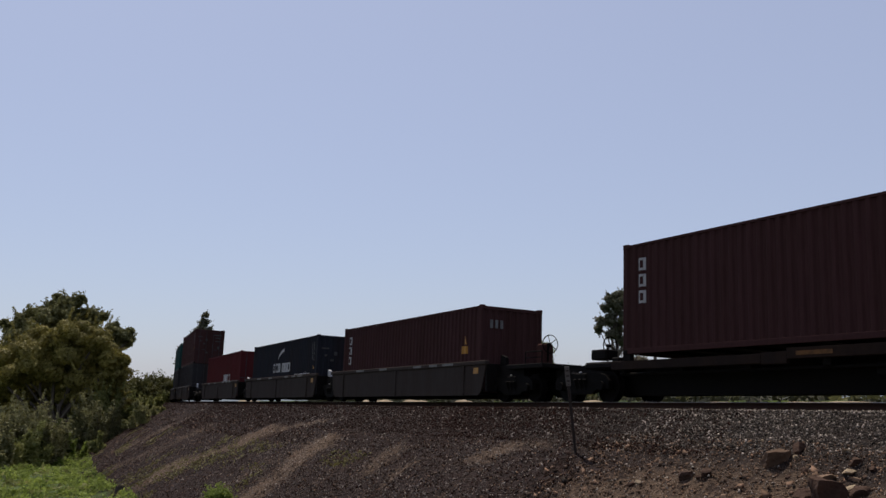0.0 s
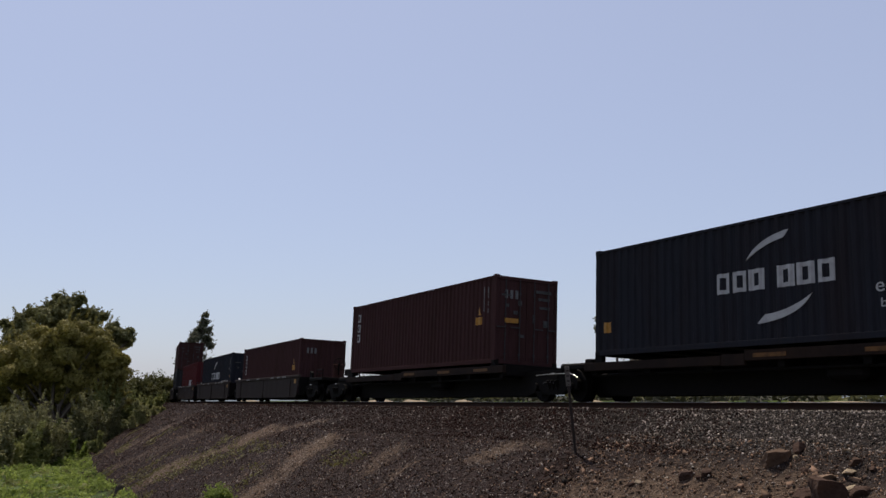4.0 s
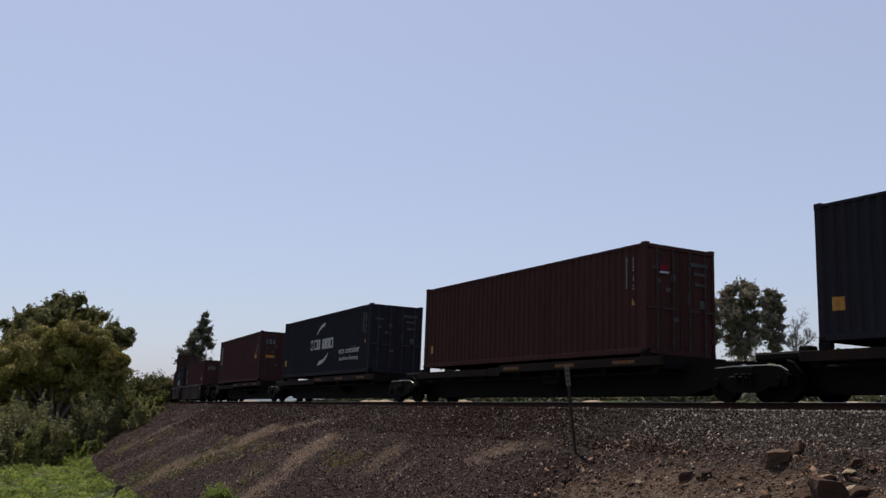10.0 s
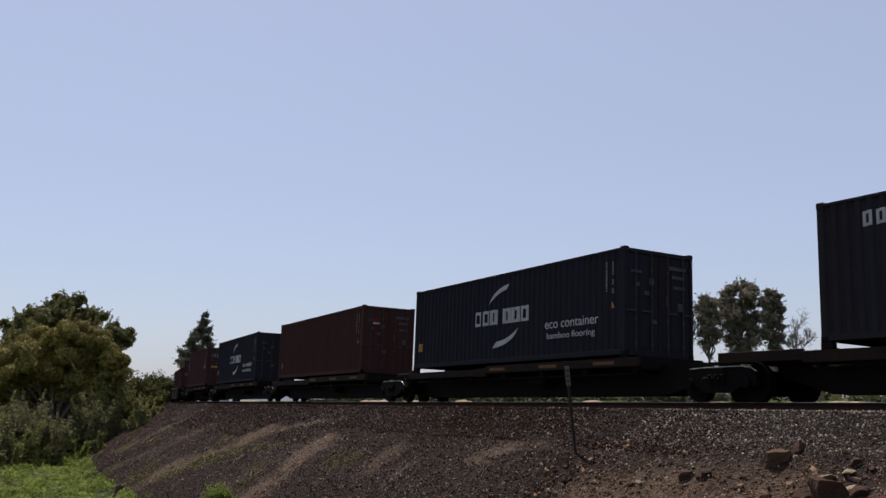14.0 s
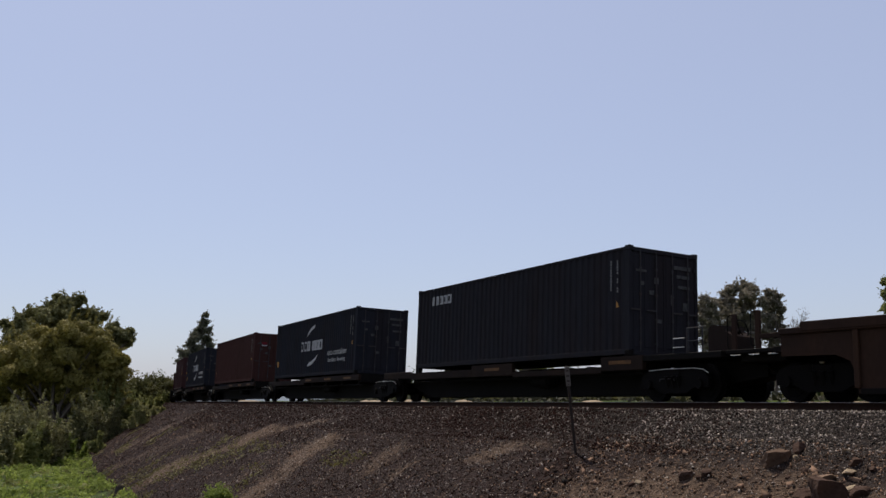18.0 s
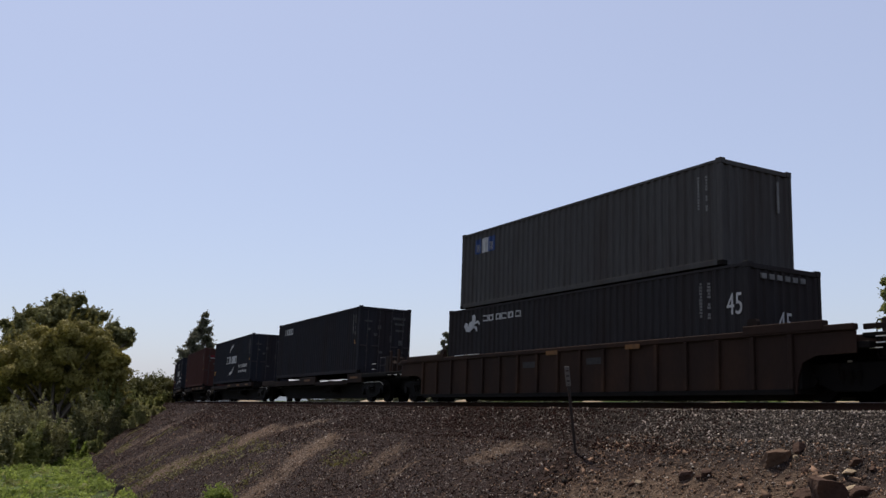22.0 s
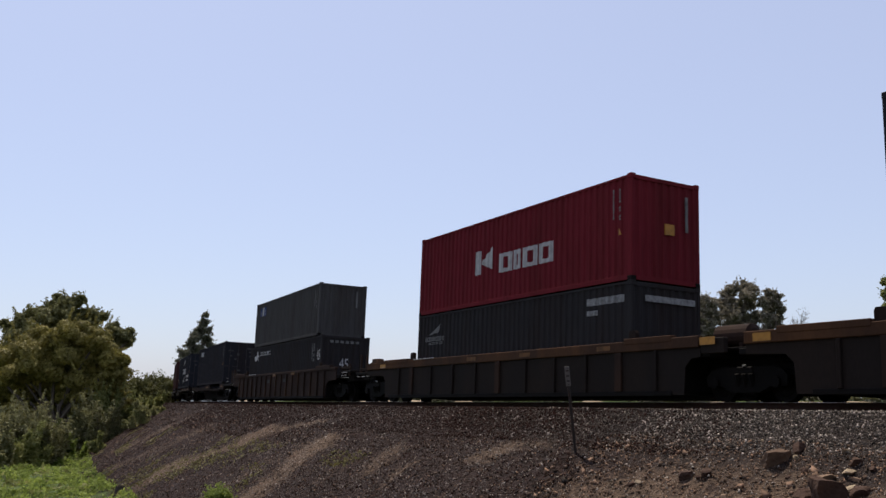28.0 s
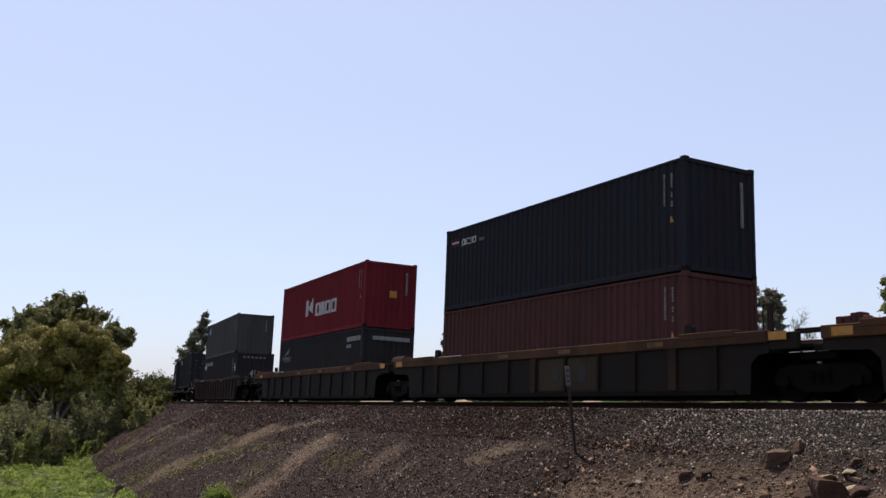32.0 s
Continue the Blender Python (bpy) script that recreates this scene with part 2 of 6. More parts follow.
def ride(s, half=8.0):
    """The pose of a car whose middle is at s: x forwards, y to its left, z up from the rail heads."""
    ax, ay, _ = track_at(s + half)
    bx, by, _ = track_at(s - half)
    d = Vector((ax - bx, ay - by, 0)).normalized()
    n = Vector((-d.y, d.x, 0))
    c, k = math.cos(CANT), math.sin(CANT)
    yv, zv = n * c + Vector((0, 0, k)), n * -k + Vector((0, 0, c))
    m = Matrix((d, yv, zv)).transposed().to_4x4()
    m.translation = ((ax + bx) / 2, (ay + by) / 2, RAIL_Z)
    return m


def run(t):
    """Metres that the train has gone at t seconds."""
    return 4.637 * t - 0.004015 * t * t


MOVERS = []          # (thing, s at the start, half the distance of the bogies, height above the rails)
SPINNERS = []        # (wheelset, place in its bogie)


def off_track(x, y):
    """Nearest s, and the distance to the left of the track (towards the camera), for arrays of points."""
    best_s, best_d = np.zeros(x.shape), np.full(x.shape, 1e18)
    grid = np.arange(-200, 400, 2.0)
    gx, gy = np.interp(grid, GS, TX), np.interp(grid, GS, TY)
    for s, a, b in zip(grid, gx, gy):
        q = (x - a) ** 2 + (y - b) ** 2
        near = q < best_d
        best_s[near], best_d[near] = s, q[near]
    for _ in range(2):
        a, b, th = np.interp(best_s, GS, TX), np.interp(best_s, GS, TY), np.interp(best_s, GS, _th)
        best_s = np.clip(best_s + (x - a) * -np.cos(th) + (y - b) * np.sin(th), -250, 410)
    a, b, th = np.interp(best_s, GS, TX), np.interp(best_s, GS, TY), np.interp(best_s, GS, _th)
    return best_s, (x - a) * -np.sin(th) + (y - b) * -np.cos(th)


def on_track(s, d):
    """The point at s along the track and d to its left."""
    a, b, th = np.interp(s, GS, TX), np.interp(s, GS, TY), np.interp(s, GS, _th)
    return a - d * np.sin(th), b - d * np.cos(th)


def lumps(x, y, size, seed=0.0):
    """Smooth pseudo-noise of about -1 to 1 for arrays."""
    x, y = x / size + seed * 7.3, y / size - seed * 3.1
    return (np.sin(x * 1.7 + 1.3 * np.sin(y * 1.1)) + np.sin(y * 2.1 + 1.7 * np.sin(x * 0.9)) + np.sin((x + y) * 3.3 + 2 * np.sin(x * 2.3 - y))) / 3


CREST_D, SLOPE = 2.0, 1.72
LOW = -3.0           # the low ground beside the bank


def dirt_mask(s, d):
    """Where bare tan soil shows through the dark cinders: slides down the bank, and the trodden foot beside the boulders."""
    def slide(mid, wide, d0, d1, slant=0.0):
        return np.exp(-((s - mid - slant * (d - d0) + 0.25 * lumps(s, d, 0.8, 3)) / wide) ** 2) * np.clip((d - d0) / 0.5, 0, 1) * np.clip((d1 - d) / 0.9, 0, 1)
    def trail(ds, ss, wide, strength):
        """A slide whose middle follows the given line down the bank."""
        off = s - np.interp(d, ds, ss) + 0.22 * lumps(s, d, 0.8, 3) + 0.12 * lumps(s, d, 0.3, 14)
        return strength * np.exp(-(off / wide) ** 2) * np.clip((d - ds[0] + 0.2) / 0.35, 0, 1) * np.clip((ds[-1] - d) / 0.8, 0, 1)
    frayed = 0.95 + 0.45 * lumps(s, d, 0.33, 9) + 0.3 * lumps(s, d, 0.9, 10)
    out = trail((2.85, 3.1, 3.5, 4.3, 5.3, 6.2, 7.1, 8.2), (4.4, 5.6, 8.3, 10.0, 11.1, 13.1, 14.7, 16.0), 1.3, 0.72)
    out = out + trail((3.3, 4.2, 4.9, 5.6), (9.9, 10.0, 9.97, 10.2), 0.5, 0.7)
    out = out + trail((3.8, 4.9, 5.95, 7.0, 8.8), (1.3, 1.45, 0.8, 0.55, 0.3), 1.05, 0.85)
    out = out + trail((3.2, 4.8, 6.8, 7.7, 8.6), (31.6, 33.2, 34.0, 36.0, 37.5), 1.1, 0.6)
    out = out + trail((3.3, 3.7, 4.2, 4.8), (-11.6, -10.5, -9.9, -9.2), 0.7, 0.75) + trail((4.4, 5.2, 6.0), (-6.9, -6.5, -6.2), 0.45, 0.6)
    out = out + 0.35 * slide(34.5, 1.4, 3.2, 7.5, 2.2) + 0.35 * slide(20.0, 1.8, 3.4, 9.0, 1.4) + 0.4 * slide(3.6, 0.8, 5.0, 8.5, 0.2)
    out = out * np.clip(frayed, 0.3, 1.3)
    out = out + 0.5 * slide(-4.6, 0.6, 3.6, 6.0) + 0.4 * slide(15.0, 1.3, 6.0, 10)
    out = out + np.clip((d - np.interp(s, [-20, -16, -14, -11], [2.9, 3.3, 4.0, 5.4])) / 0.8, 0, 1) * np.clip((-12.5 - s) / 3.5, 0, 1) * (0.70 + 0.35 * lumps(s, d, 0.7, 6))
    out = out + 0.35 * np.clip(lumps(s * 0.9, d * 0.22, 1.0, 11) - 0.25, 0, 1) * np.clip((d - 2.8) / 1, 0, 1)
    return np.clip(out, 0, 1)


def ground_z(x, y):
    """Height of the ground: the ballasted bank, the low field before it, and the level land behind the track."""
    s, d = off_track(x, y)
    crest = RAIL_Z - 0.185 + 0.03
    bank = crest - np.maximum(d - CREST_D, 0) / SLOPE
    bank = bank + np.clip((d - 1.9) / 2, 0, 1) * (0.05 * lumps(s, d, 1.3) + 0.035 * lumps(s, d, 0.45, 2) + 0.10 * lumps(s, d * 0.25, 1.8, 4) + 0.022 * lumps(s, d, 0.2, 12) + 0.07 * np.clip((-9 - s) / 4, 0, 1) * np.clip((d - 2.8) / 1.2, 0, 1) * lumps(s, d, 0.3, 13))
    near_cam = np.clip(1 - np.maximum(y, 0) / 24.0, 0, 1)
    field = LOW * (1 - near_cam) + 0.12 * lumps(x, y, 4.0, 1) * (1 - near_cam)
    fall = np.maximum(bank, field)
    far = RAIL_Z - 0.35 - np.clip((-d - 2.5) / 3, 0, 1) * 0.35 + np.clip((-d - 4.5) / 3, 0, 1) * 0.74 + 0.05 * lumps(x, y, 3.0, 3)
    back = np.where(d > -2.0, crest, np.minimum(crest, np.maximum(far, crest - (-d - 2.0) / 1.7)))
    back = np.where(d < -8, far, back)
    return np.where(d > 0, fall, back), s, d


# ---------------------------------------------------------------- ground
def ground_material():
    m = bpy.data.materials.new("bank_and_field_soil")
    m.use_nodes = True
    t = m.node_tree
    n, l = t.nodes, t.links
    b = n["Principled BSDF"]
    b.inputs["Roughness"].default_value, b.inputs["Specular IOR Level"].default_value = 0.9, 0.2

    def noise_on(source, scale, detail=5, stretch=None):
        k = n.new("ShaderNodeTexNoise")
        k.inputs["Scale"].default_value, k.inputs["Detail"].default_value = scale, detail
        if stretch:
            mp = n.new("ShaderNodeMapping")
            mp.inputs["Scale"].default_value = stretch
            l.new(source, mp.inputs["Vector"])
            source = mp.outputs["Vector"]
        l.new(source, k.inputs["Vector"])
        return k.outputs["Fac"]

    def ramp_on(value, a, z):
        r = n.new("ShaderNodeMapRange")
        r.inputs["From Min"].default_value, r.inputs["From Max"].default_value = a, z
        l.new(value, r.inputs["Value"])
        return r.outputs["Result"]

    def mix_on(fac, a, z):
        k = n.new("ShaderNodeMix")
        k.data_type = "RGBA"
        l.new(fac, k.inputs["Factor"])
        for sock, v in (("A", a), ("B", z)):
            if isinstance(v, tuple):
                k.inputs[sock].default_value = (*v, 1)
            else:
                l.new(v, k.inputs[sock])
        return k.outputs["Result"]

    uv = n.new("ShaderNodeUVMap")
    uv.uv_map = "along_and_down"
    co = n.new("ShaderNodeTexCoord")
    at = {}
    for key in ("grass", "ballast", "dirt", "pale"):
        a = n.new("ShaderNodeAttribute")
        a.attribute_name = key
        at[key] = a.outputs["Fac"]
    fine = noise_on(co.outputs["Object"], 9, 4)
    grit = noise_on(co.outputs["Object"], 40, 3)
    stones = mix_on(ramp_on(grit, 0.35, 0.7), (0.01377, 0.0087, 0.00696), (0.03625, 0.02393, 0.01885))
    soil = mix_on(ramp_on(fine, 0.3, 0.7), (0.058, 0.037, 0.0245), (0.140, 0.093, 0.061))
    cinder = mix_on(ramp_on(fine, 0.35, 0.7), (0.01233, 0.0058, 0.004495), (0.0319, 0.01624, 0.01204))
    patchy = n.new("ShaderNodeMath")
    patchy.operation = "MULTIPLY_ADD"
    patchy.inputs[1].default_value = 0.9
    l.new(fine, patchy.inputs[0])
    l.new(at["dirt"], patchy.inputs[2])
    bank = mix_on(ramp_on(patchy.outputs[0], 0.62, 1.15), cinder, soil)
    bank = mix_on(at["ballast"], bank, stones)
    turf = mix_on(ramp_on(noise_on(co.outputs["Object"], 1.2, 5), 0.35, 0.65), (0.0264, 0.0432, 0.0108), (0.09, 0.126, 0.0264))
    full = mix_on(at["pale"], mix_on(at["grass"], bank, turf), (0.13, 0.10, 0.065))
    l.new(full, b.inputs["Base Color"])
    bp = n.new("ShaderNodeBump")
    bp.inputs["Strength"].default_value, bp.inputs["Distance"].default_value = 0.9, 0.05
    rough_up = n.new("ShaderNodeMath")
    rough_up.operation = "MULTIPLY_ADD"
    rough_up.inputs[1].default_value = 2.6
    l.new(fine, rough_up.inputs[0])
    l.new(grit, rough_up.inputs[2])
    l.new(rough_up.outputs[0], bp.inputs["Height"])
    l.new(bp.outputs["Normal"], b.inputs["Normal"])
    return m


def spread(lo, hi, step, reach, grow=1.25):
    """Even steps from lo to hi, then ever wider ones out to reach on both sides."""
    mid = list(np.arange(lo, hi + 1e-6, step))
    out, w = [], step
    a, z = lo, hi
    low, high = [], []
    while a > -reach or z < reach:
        w *= grow
        a, z = a - w, z + w
        low.append(a)
        high.append(z)
    return np.array(low[::-1] + mid + high)


gx, gy = spread(-44, 22, 0.2, 3500), spread(14, 90, 0.22, 3500)
mx, my = np.meshgrid(gx, gy)
gz, gs_, gd = ground_z(mx.ravel(), my.ravel())
nx, ny = len(gx), len(gy)
idx = np.arange(nx * ny).reshape(ny, nx)
quads = np.stack([idx[:-1, :-1], idx[:-1, 1:], idx[1:, 1:], idx[1:, :-1]], -1).reshape(-1, 4)
ground = from_arrays("ground", np.stack([mx.ravel(), my.ravel(), gz], 1), quads, ground_material(), smooth=True)
tagged(ground, "brown gravelly railway bank above a grassy field", "ground", kind="structure")
me = ground.data
bank_h = RAIL_Z - 0.155 - np.maximum(gd - CREST_D, 0) / SLOPE
field_mask = np.clip((LOW + 0.35 - bank_h + 0.3 * lumps(gs_, gd, 1.1, 5)) / 0.5, 0, 1)
grass_mask = np.where(gd > 0, field_mask, np.clip((-gd - 5.0 + 0.8 * lumps(gs_, gd, 1.5, 6)) / 1.5, 0, 1))
edge = np.interp(gs_, [-30, -15, -9, -4, 40], [4.6, 4.2, 3.4, 1.9, 1.8]) + 0.35 * lumps(gs_, gd, 1.2, 8)
ballast_mask = np.clip((edge - np.abs(gd)) / 0.8, 0, 1)
# unseen tan ground round the camera, added to bounce warm light onto the train
bounce_mask = np.clip((14 - my.ravel()) / 6, 0, 1) * np.clip((60 + my.ravel()) / 30, 0, 1) * (gd > 7)
for key, val in (("grass", grass_mask), ("ballast", ballast_mask), ("dirt", dirt_mask(gs_, gd)), ("pale", bounce_mask)):
    me.attributes.new(key, "FLOAT", "POINT").data.foreach_set("value", val.astype(np.float32))
uvs = np.stack([gs_, gd], 1)[quads.ravel()]
me.uv_layers.new(name="along_and_down").data.foreach_set("uv", uvs.astype(np.float32).ravel())


# ---------------------------------------------------------------- track
def sweep(name, profile, offset, lift, material, s0=-60.0, s1=200.0, step=1.0):
    """A bar of the given (across, up) outline, bent along the track at that distance from its middle."""
    ss = np.arange(s0, s1 + 0.01, step)
    k = len(profile)
    verts, faces = [], []
    for s in ss:
        x, y, th = track_at(s)
        n_ = Vector((-math.sin(th), -math.cos(th), 0))
        for a, u in profile:
            across = offset + a
            w = across * math.cos(CANT) - (u + lift) * math.sin(CANT)
            z = across * math.sin(CANT) + (u + lift) * math.cos(CANT)
            verts.append((x + n_.x * w, y + n_.y * w, RAIL_Z + z))
    for i in range(len(ss) - 1):
        for j in range(k):
            a, b = i * k + j, i * k + (j + 1) % k
            faces.append((a, b, b + k, a + k))
    return from_arrays(name, np.array(verts), np.array(faces), material)


track = new("railway_track")
tagged(track, "rusty steel rails on dark timber ties in grey ballast", "railway track", kind="structure")
for side in (0.755, -0.755):
    web = sweep("rail", [(-0.036, -0.012), (0.036, -0.012), (0.036, -0.04), (0.010, -0.055), (0.010, -0.145), (0.07, -0.165), (0.07, -0.178),
                         (-0.07, -0.178), (-0.07, -0.165), (-0.010, -0.145), (-0.010, -0.055), (-0.036, -0.04)], side, 0, RAIL_SIDE)
    web.parent = track
    head = sweep("rail_head", [(-0.034, -0.010), (-0.030, 0.0), (0.030, 0.0), (0.034, -0.010)], side, 0, RAIL_TOP)
    head.parent = web
tie_bm = block(bmesh.new(), -0.115, 0.115, -1.29, 1.29, -0.36, -0.18, bevel=0.012)
tie_mesh = bpy.data.meshes.new("tie")
tie_bm.to_mesh(tie_mesh)
tie_bm.free()
tie_mesh.materials.append(TIE)
rng = random.Random(4)
for i in range(190):
    tie = new("tie", tie_mesh)
    tie.parent = track
    tie.matrix_basis = ride(-32 + i * 0.53, 0.3) @ pose(0, rng.uniform(-0.04, 0.04), 0, 0, 0, rng.uniform(-1.2, 1.2))


# ---------------------------------------------------------------- loose stones
def pebbles(name, x, y, z, size, material, seed):
    """Many small angular stones, each an uneven six-sided lump, in one mesh."""
    g = np.random.default_rng(seed)
    n = len(x)
    base = np.array([(1, 0, 0), (-0.5, 0.87, 0), (-0.5, -0.87, 0), (0, 0, 1), (0, 0, -1)], dtype=float)
    v = base[None] * g.uniform(0.45, 1.45, (n, 5, 1)) * size[:, None, None] + g.normal(0, 0.26, (n, 5, 3)) * size[:, None, None]
    q = g.normal(size=(n, 4))
    q /= np.linalg.norm(q, axis=1)[:, None]
    w, a, b, c = q.T
    rot = np.stack([1 - 2 * (b * b + c * c), 2 * (a * b - c * w), 2 * (a * c + b * w), 2 * (a * b + c * w), 1 - 2 * (a * a + c * c), 2 * (b * c - a * w),
                    2 * (a * c - b * w), 2 * (b * c + a * w), 1 - 2 * (a * a + b * b)], 1).reshape(n, 3, 3)
    v = np.einsum("nij,nkj->nki", rot, v) + np.stack([x, y, z], 1)[:, None]
    f = np.array([(0, 1, 3), (1, 2, 3), (2, 0, 3), (1, 0, 4), (2, 1, 4), (0, 2, 4)])
    faces = (f[None] + (np.arange(n) * 5)[:, None, None]).reshape(-1, 3)
    return from_arrays(name, v.reshape(-1, 3), faces, material)


def strew(n, s0, s1, d0, d1, size0, size1, seed, clump=0.0, sink=0.2, bare=1.0):
    g = np.random.default_rng(seed)
    s, d = g.uniform(s0, s1, n), d0 + (d1 - d0) * g.random(n)
    if clump:
        keep = lumps(s, d * 0.4, 1.6, seed) + g.uniform(-0.6, 0.6, n) > clump
        s, d = s[keep], d[keep]
    keep = g.random(len(s)) > 1.1 * dirt_mask(s, d) * bare
    s, d = s[keep], d[keep]
    x, y = on_track(s, d)
    z = ground_z(x, y)[0]
    size = size0 + (size1 - size0) * g.random(len(s)) ** 3.2
    return x, y, z + size * (0.5 - sink), size


for k, (n, s0, s1, d0, d1, a, z, mt) in enumerate([(22000, -24.5, -15.5, 1.3, 3.3, 0.010, 0.032, STONE), (6000, -17.5, -12.5, 1.3, 3.2, 0.010, 0.032, STONE), (3500, -15, -8, 1.3, 3.0, 0.010, 0.030, STONE), (16000, -17, -9, 1.3, 3.5, 0.010, 0.030, CINDER), (20000, -9, 3, 1.3, 3.4, 0.010, 0.030, CINDER), (5000, -12, -5, 1.3, 3.0, 0.012, 0.034, CINDER),
                                                   (28000, -14, 3, 3.3, 7.5, 0.009, 0.032, CINDER), (14000, -25, -13, 3.0, 7.0, 0.008, 0.034, DARK_SOIL), (26000, 3, 30, 1.3, 4.5, 0.014, 0.040, CINDER), (20000, 3, 30, 4.5, 9.5, 0.012, 0.036, CINDER),
                                                   (12000, 30, 75, 1.3, 6.0, 0.02, 0.05, CINDER), (9000, 28, 62, 5.5, 11.0, 0.022, 0.050, CINDER), (7000, -30, 30, -3.5, 1.2, 0.02, 0.045, STONE)]):
    tagged(pebbles("ballast_stones", *strew(n, s0, s1, d0, d1, a, z, 40 + k), mt, 60 + k),
           "loose grey crushed ballast stones on the bank" if mt is STONE else "dark brown stones and clods in the soil" if mt is DARK_SOIL else "loose dark brown cinder stones on the bank", "ballast", kind="stuff")
# pale chips, many of them put in as the sunlit sparkle of the stones
for k, (n, s0, s1, d0, d1) in enumerate([(7500, -24, -8, 1.3, 6.5), (6500, -25, -14, 1.3, 3.2), (5600, -8, 8, 1.3, 8.5), (3600, 8, 34, 1.3, 8.0), (3000, 30, 60, 1.3, 10.0), (16000, -25, 6, 1.3, 8.0)]):
    tagged(pebbles("stone_chips", *strew(n, s0, s1, d0, d1, 0.011 if k < 5 else 0.007, 0.034 if k < 5 else 0.018, 90 + k, bare=0.0), CHIP, 95 + k), "scattered pale stone chips and painted sunlit specks on the bank", "ballast", kind="stuff")
tagged(pebbles("soil_clods", *strew(20000, -25, -13.5, 2.9, 7.5, 0.007, 0.040, 71, bare=0.0), CLOD, 72), "small brown clods and pebbles on the bare bank", "clods", kind="stuff")
tagged(pebbles("soil_clods", *strew(420, -24, -13, 3.2, 7.5, 0.035, 0.11, 75, bare=0.0, sink=0.45), CLOD, 76), "brown clods of earth on the bare bank", "clods", kind="stuff")
tagged(pebbles("soil_clods", *strew(9000, 14, 60, 3.0, 11.0, 0.015, 0.05, 77, bare=0.0), CLOD, 78), "small brown clods and pebbles on the bare bank", "clods", kind="stuff")
tagged(pebbles("soil_clods", *strew(13000, -14, 14, 3.4, 9.0, 0.008, 0.035, 73, bare=0.0), CLOD, 74), "small brown clods and pebbles on the bare bank", "clods", kind="stuff")


# ---------------------------------------------------------------- rocks
def rock(x, y, size, flat, seed, material, label, z_off=0.0, slab=False):
    g = random.Random(seed)
    bm = bmesh.new()
    bmesh.ops.create_icosphere(bm, subdivisions=4, radius=1.0)
    off = Vector((g.uniform(0, 90), g.uniform(0, 90), g.uniform(0, 90)))
    cuts = [(Vector((g.uniform(-1, 1), g.uniform(-1, 1), g.uniform(-0.6, 1))).normalized(), g.uniform(0.42, 0.8)) for _ in range(5 if slab else 13)]
    if slab:           # broken along its bed: level top, undercut face
        cuts += [(Vector((0.05, -0.16, 1)).normalized(), 0.50), (Vector((0.12, -1, -0.42)).normalized(), 0.40), (Vector((-0.95, -0.3, 0.1)).normalized(), 0.72), (Vector((0.8, -0.6, 0.0)).normalized(), 0.66)]
    for v in bm.verts:
        p = v.co.copy()
        for nrm, lim in cuts:
            over = p.dot(nrm) - lim
            if over > 0:
                p -= nrm * over * 0.98
        p *= 1 + 0.12 * noise.noise(p * 2.2 + off) + 0.06 * noise.noise(p * 6 + off) + 0.035 * noise.noise(p * 15 + off)
        v.co = (p.x * size, p.y * size * 0.8, p.z * size * flat)
    m_ = bpy.data.meshes.new("rock")
    bm.to_mesh(m_)
    bm.free()
    m_.materials.append(material)
    ob = tagged(new("rock", m_), label, "rock", group="rocks on the bank")
    z = float(ground_z(np.array([x]), np.array([y]))[0][0])
    ob.matrix_basis = pose(x, y, z + size * flat * 0.35 + z_off, g.uniform(-8, 8), g.uniform(-8, 8), g.uniform(-12, 12) if slab else g.uniform(0, 360))
    return ob


def bank_spot(px, py):
    """x and y where the line of sight through that point of the picture meets the ground."""
    up = radians(9.369)
    u, v = (px - 784) / 1631.0, (441 - py) / 1631.0
    way = np.array([u, math.cos(up) - v * math.sin(up), math.sin(up) + v * math.cos(up)])
    k = np.arange(9.0, 90.0, 0.05)
    x, y, z = way[0] * k, way[1] * k, EYE_Z + way[2] * k
    i = int(np.argmax(ground_z(x, y)[0] > z))
    return float(x[i]), float(y[i])


# ---------------------------------------------------------------- marker post
def marker_post(x, y):
    z = float(ground_z(np.array([x]), np.array([y]))[0][0])
    post = tagged(new("marker_post"), "thin leaning steel post with a small faded plate", "marker post")
    post.matrix_basis = pose(x, y, z - 0.1, 0, -4.6, 0)
    bm = bmesh.new()
    for a, b in (((-0.033, -0.005), (0.033, 0.005)), ((-0.006, -0.005), (0.006, 0.045))):
        block(bm, a[0], b[0], a[1], b[1], 0, 2.05)
    part("stake", bm, POST_STEEL, post)
    part("plate", block(bmesh.new(), -0.058, 0.058, -0.022, -0.008, 1.66, 2.13, bevel=0.006), PLATE, post, "weathered pale marker plate")
    for k in range(3):
        part("marking", block(bmesh.new(), -0.038, 0.038, -0.026, -0.0215, 1.76 + k * 0.12, 1.80 + k * 0.12), POST_STEEL, post)
    for k in (1.7, 2.08):
        part("bolt", rod(bmesh.new(), (0, -0.03, k), (0, 0.01, k), 0.012), STEEL, post)
    return post


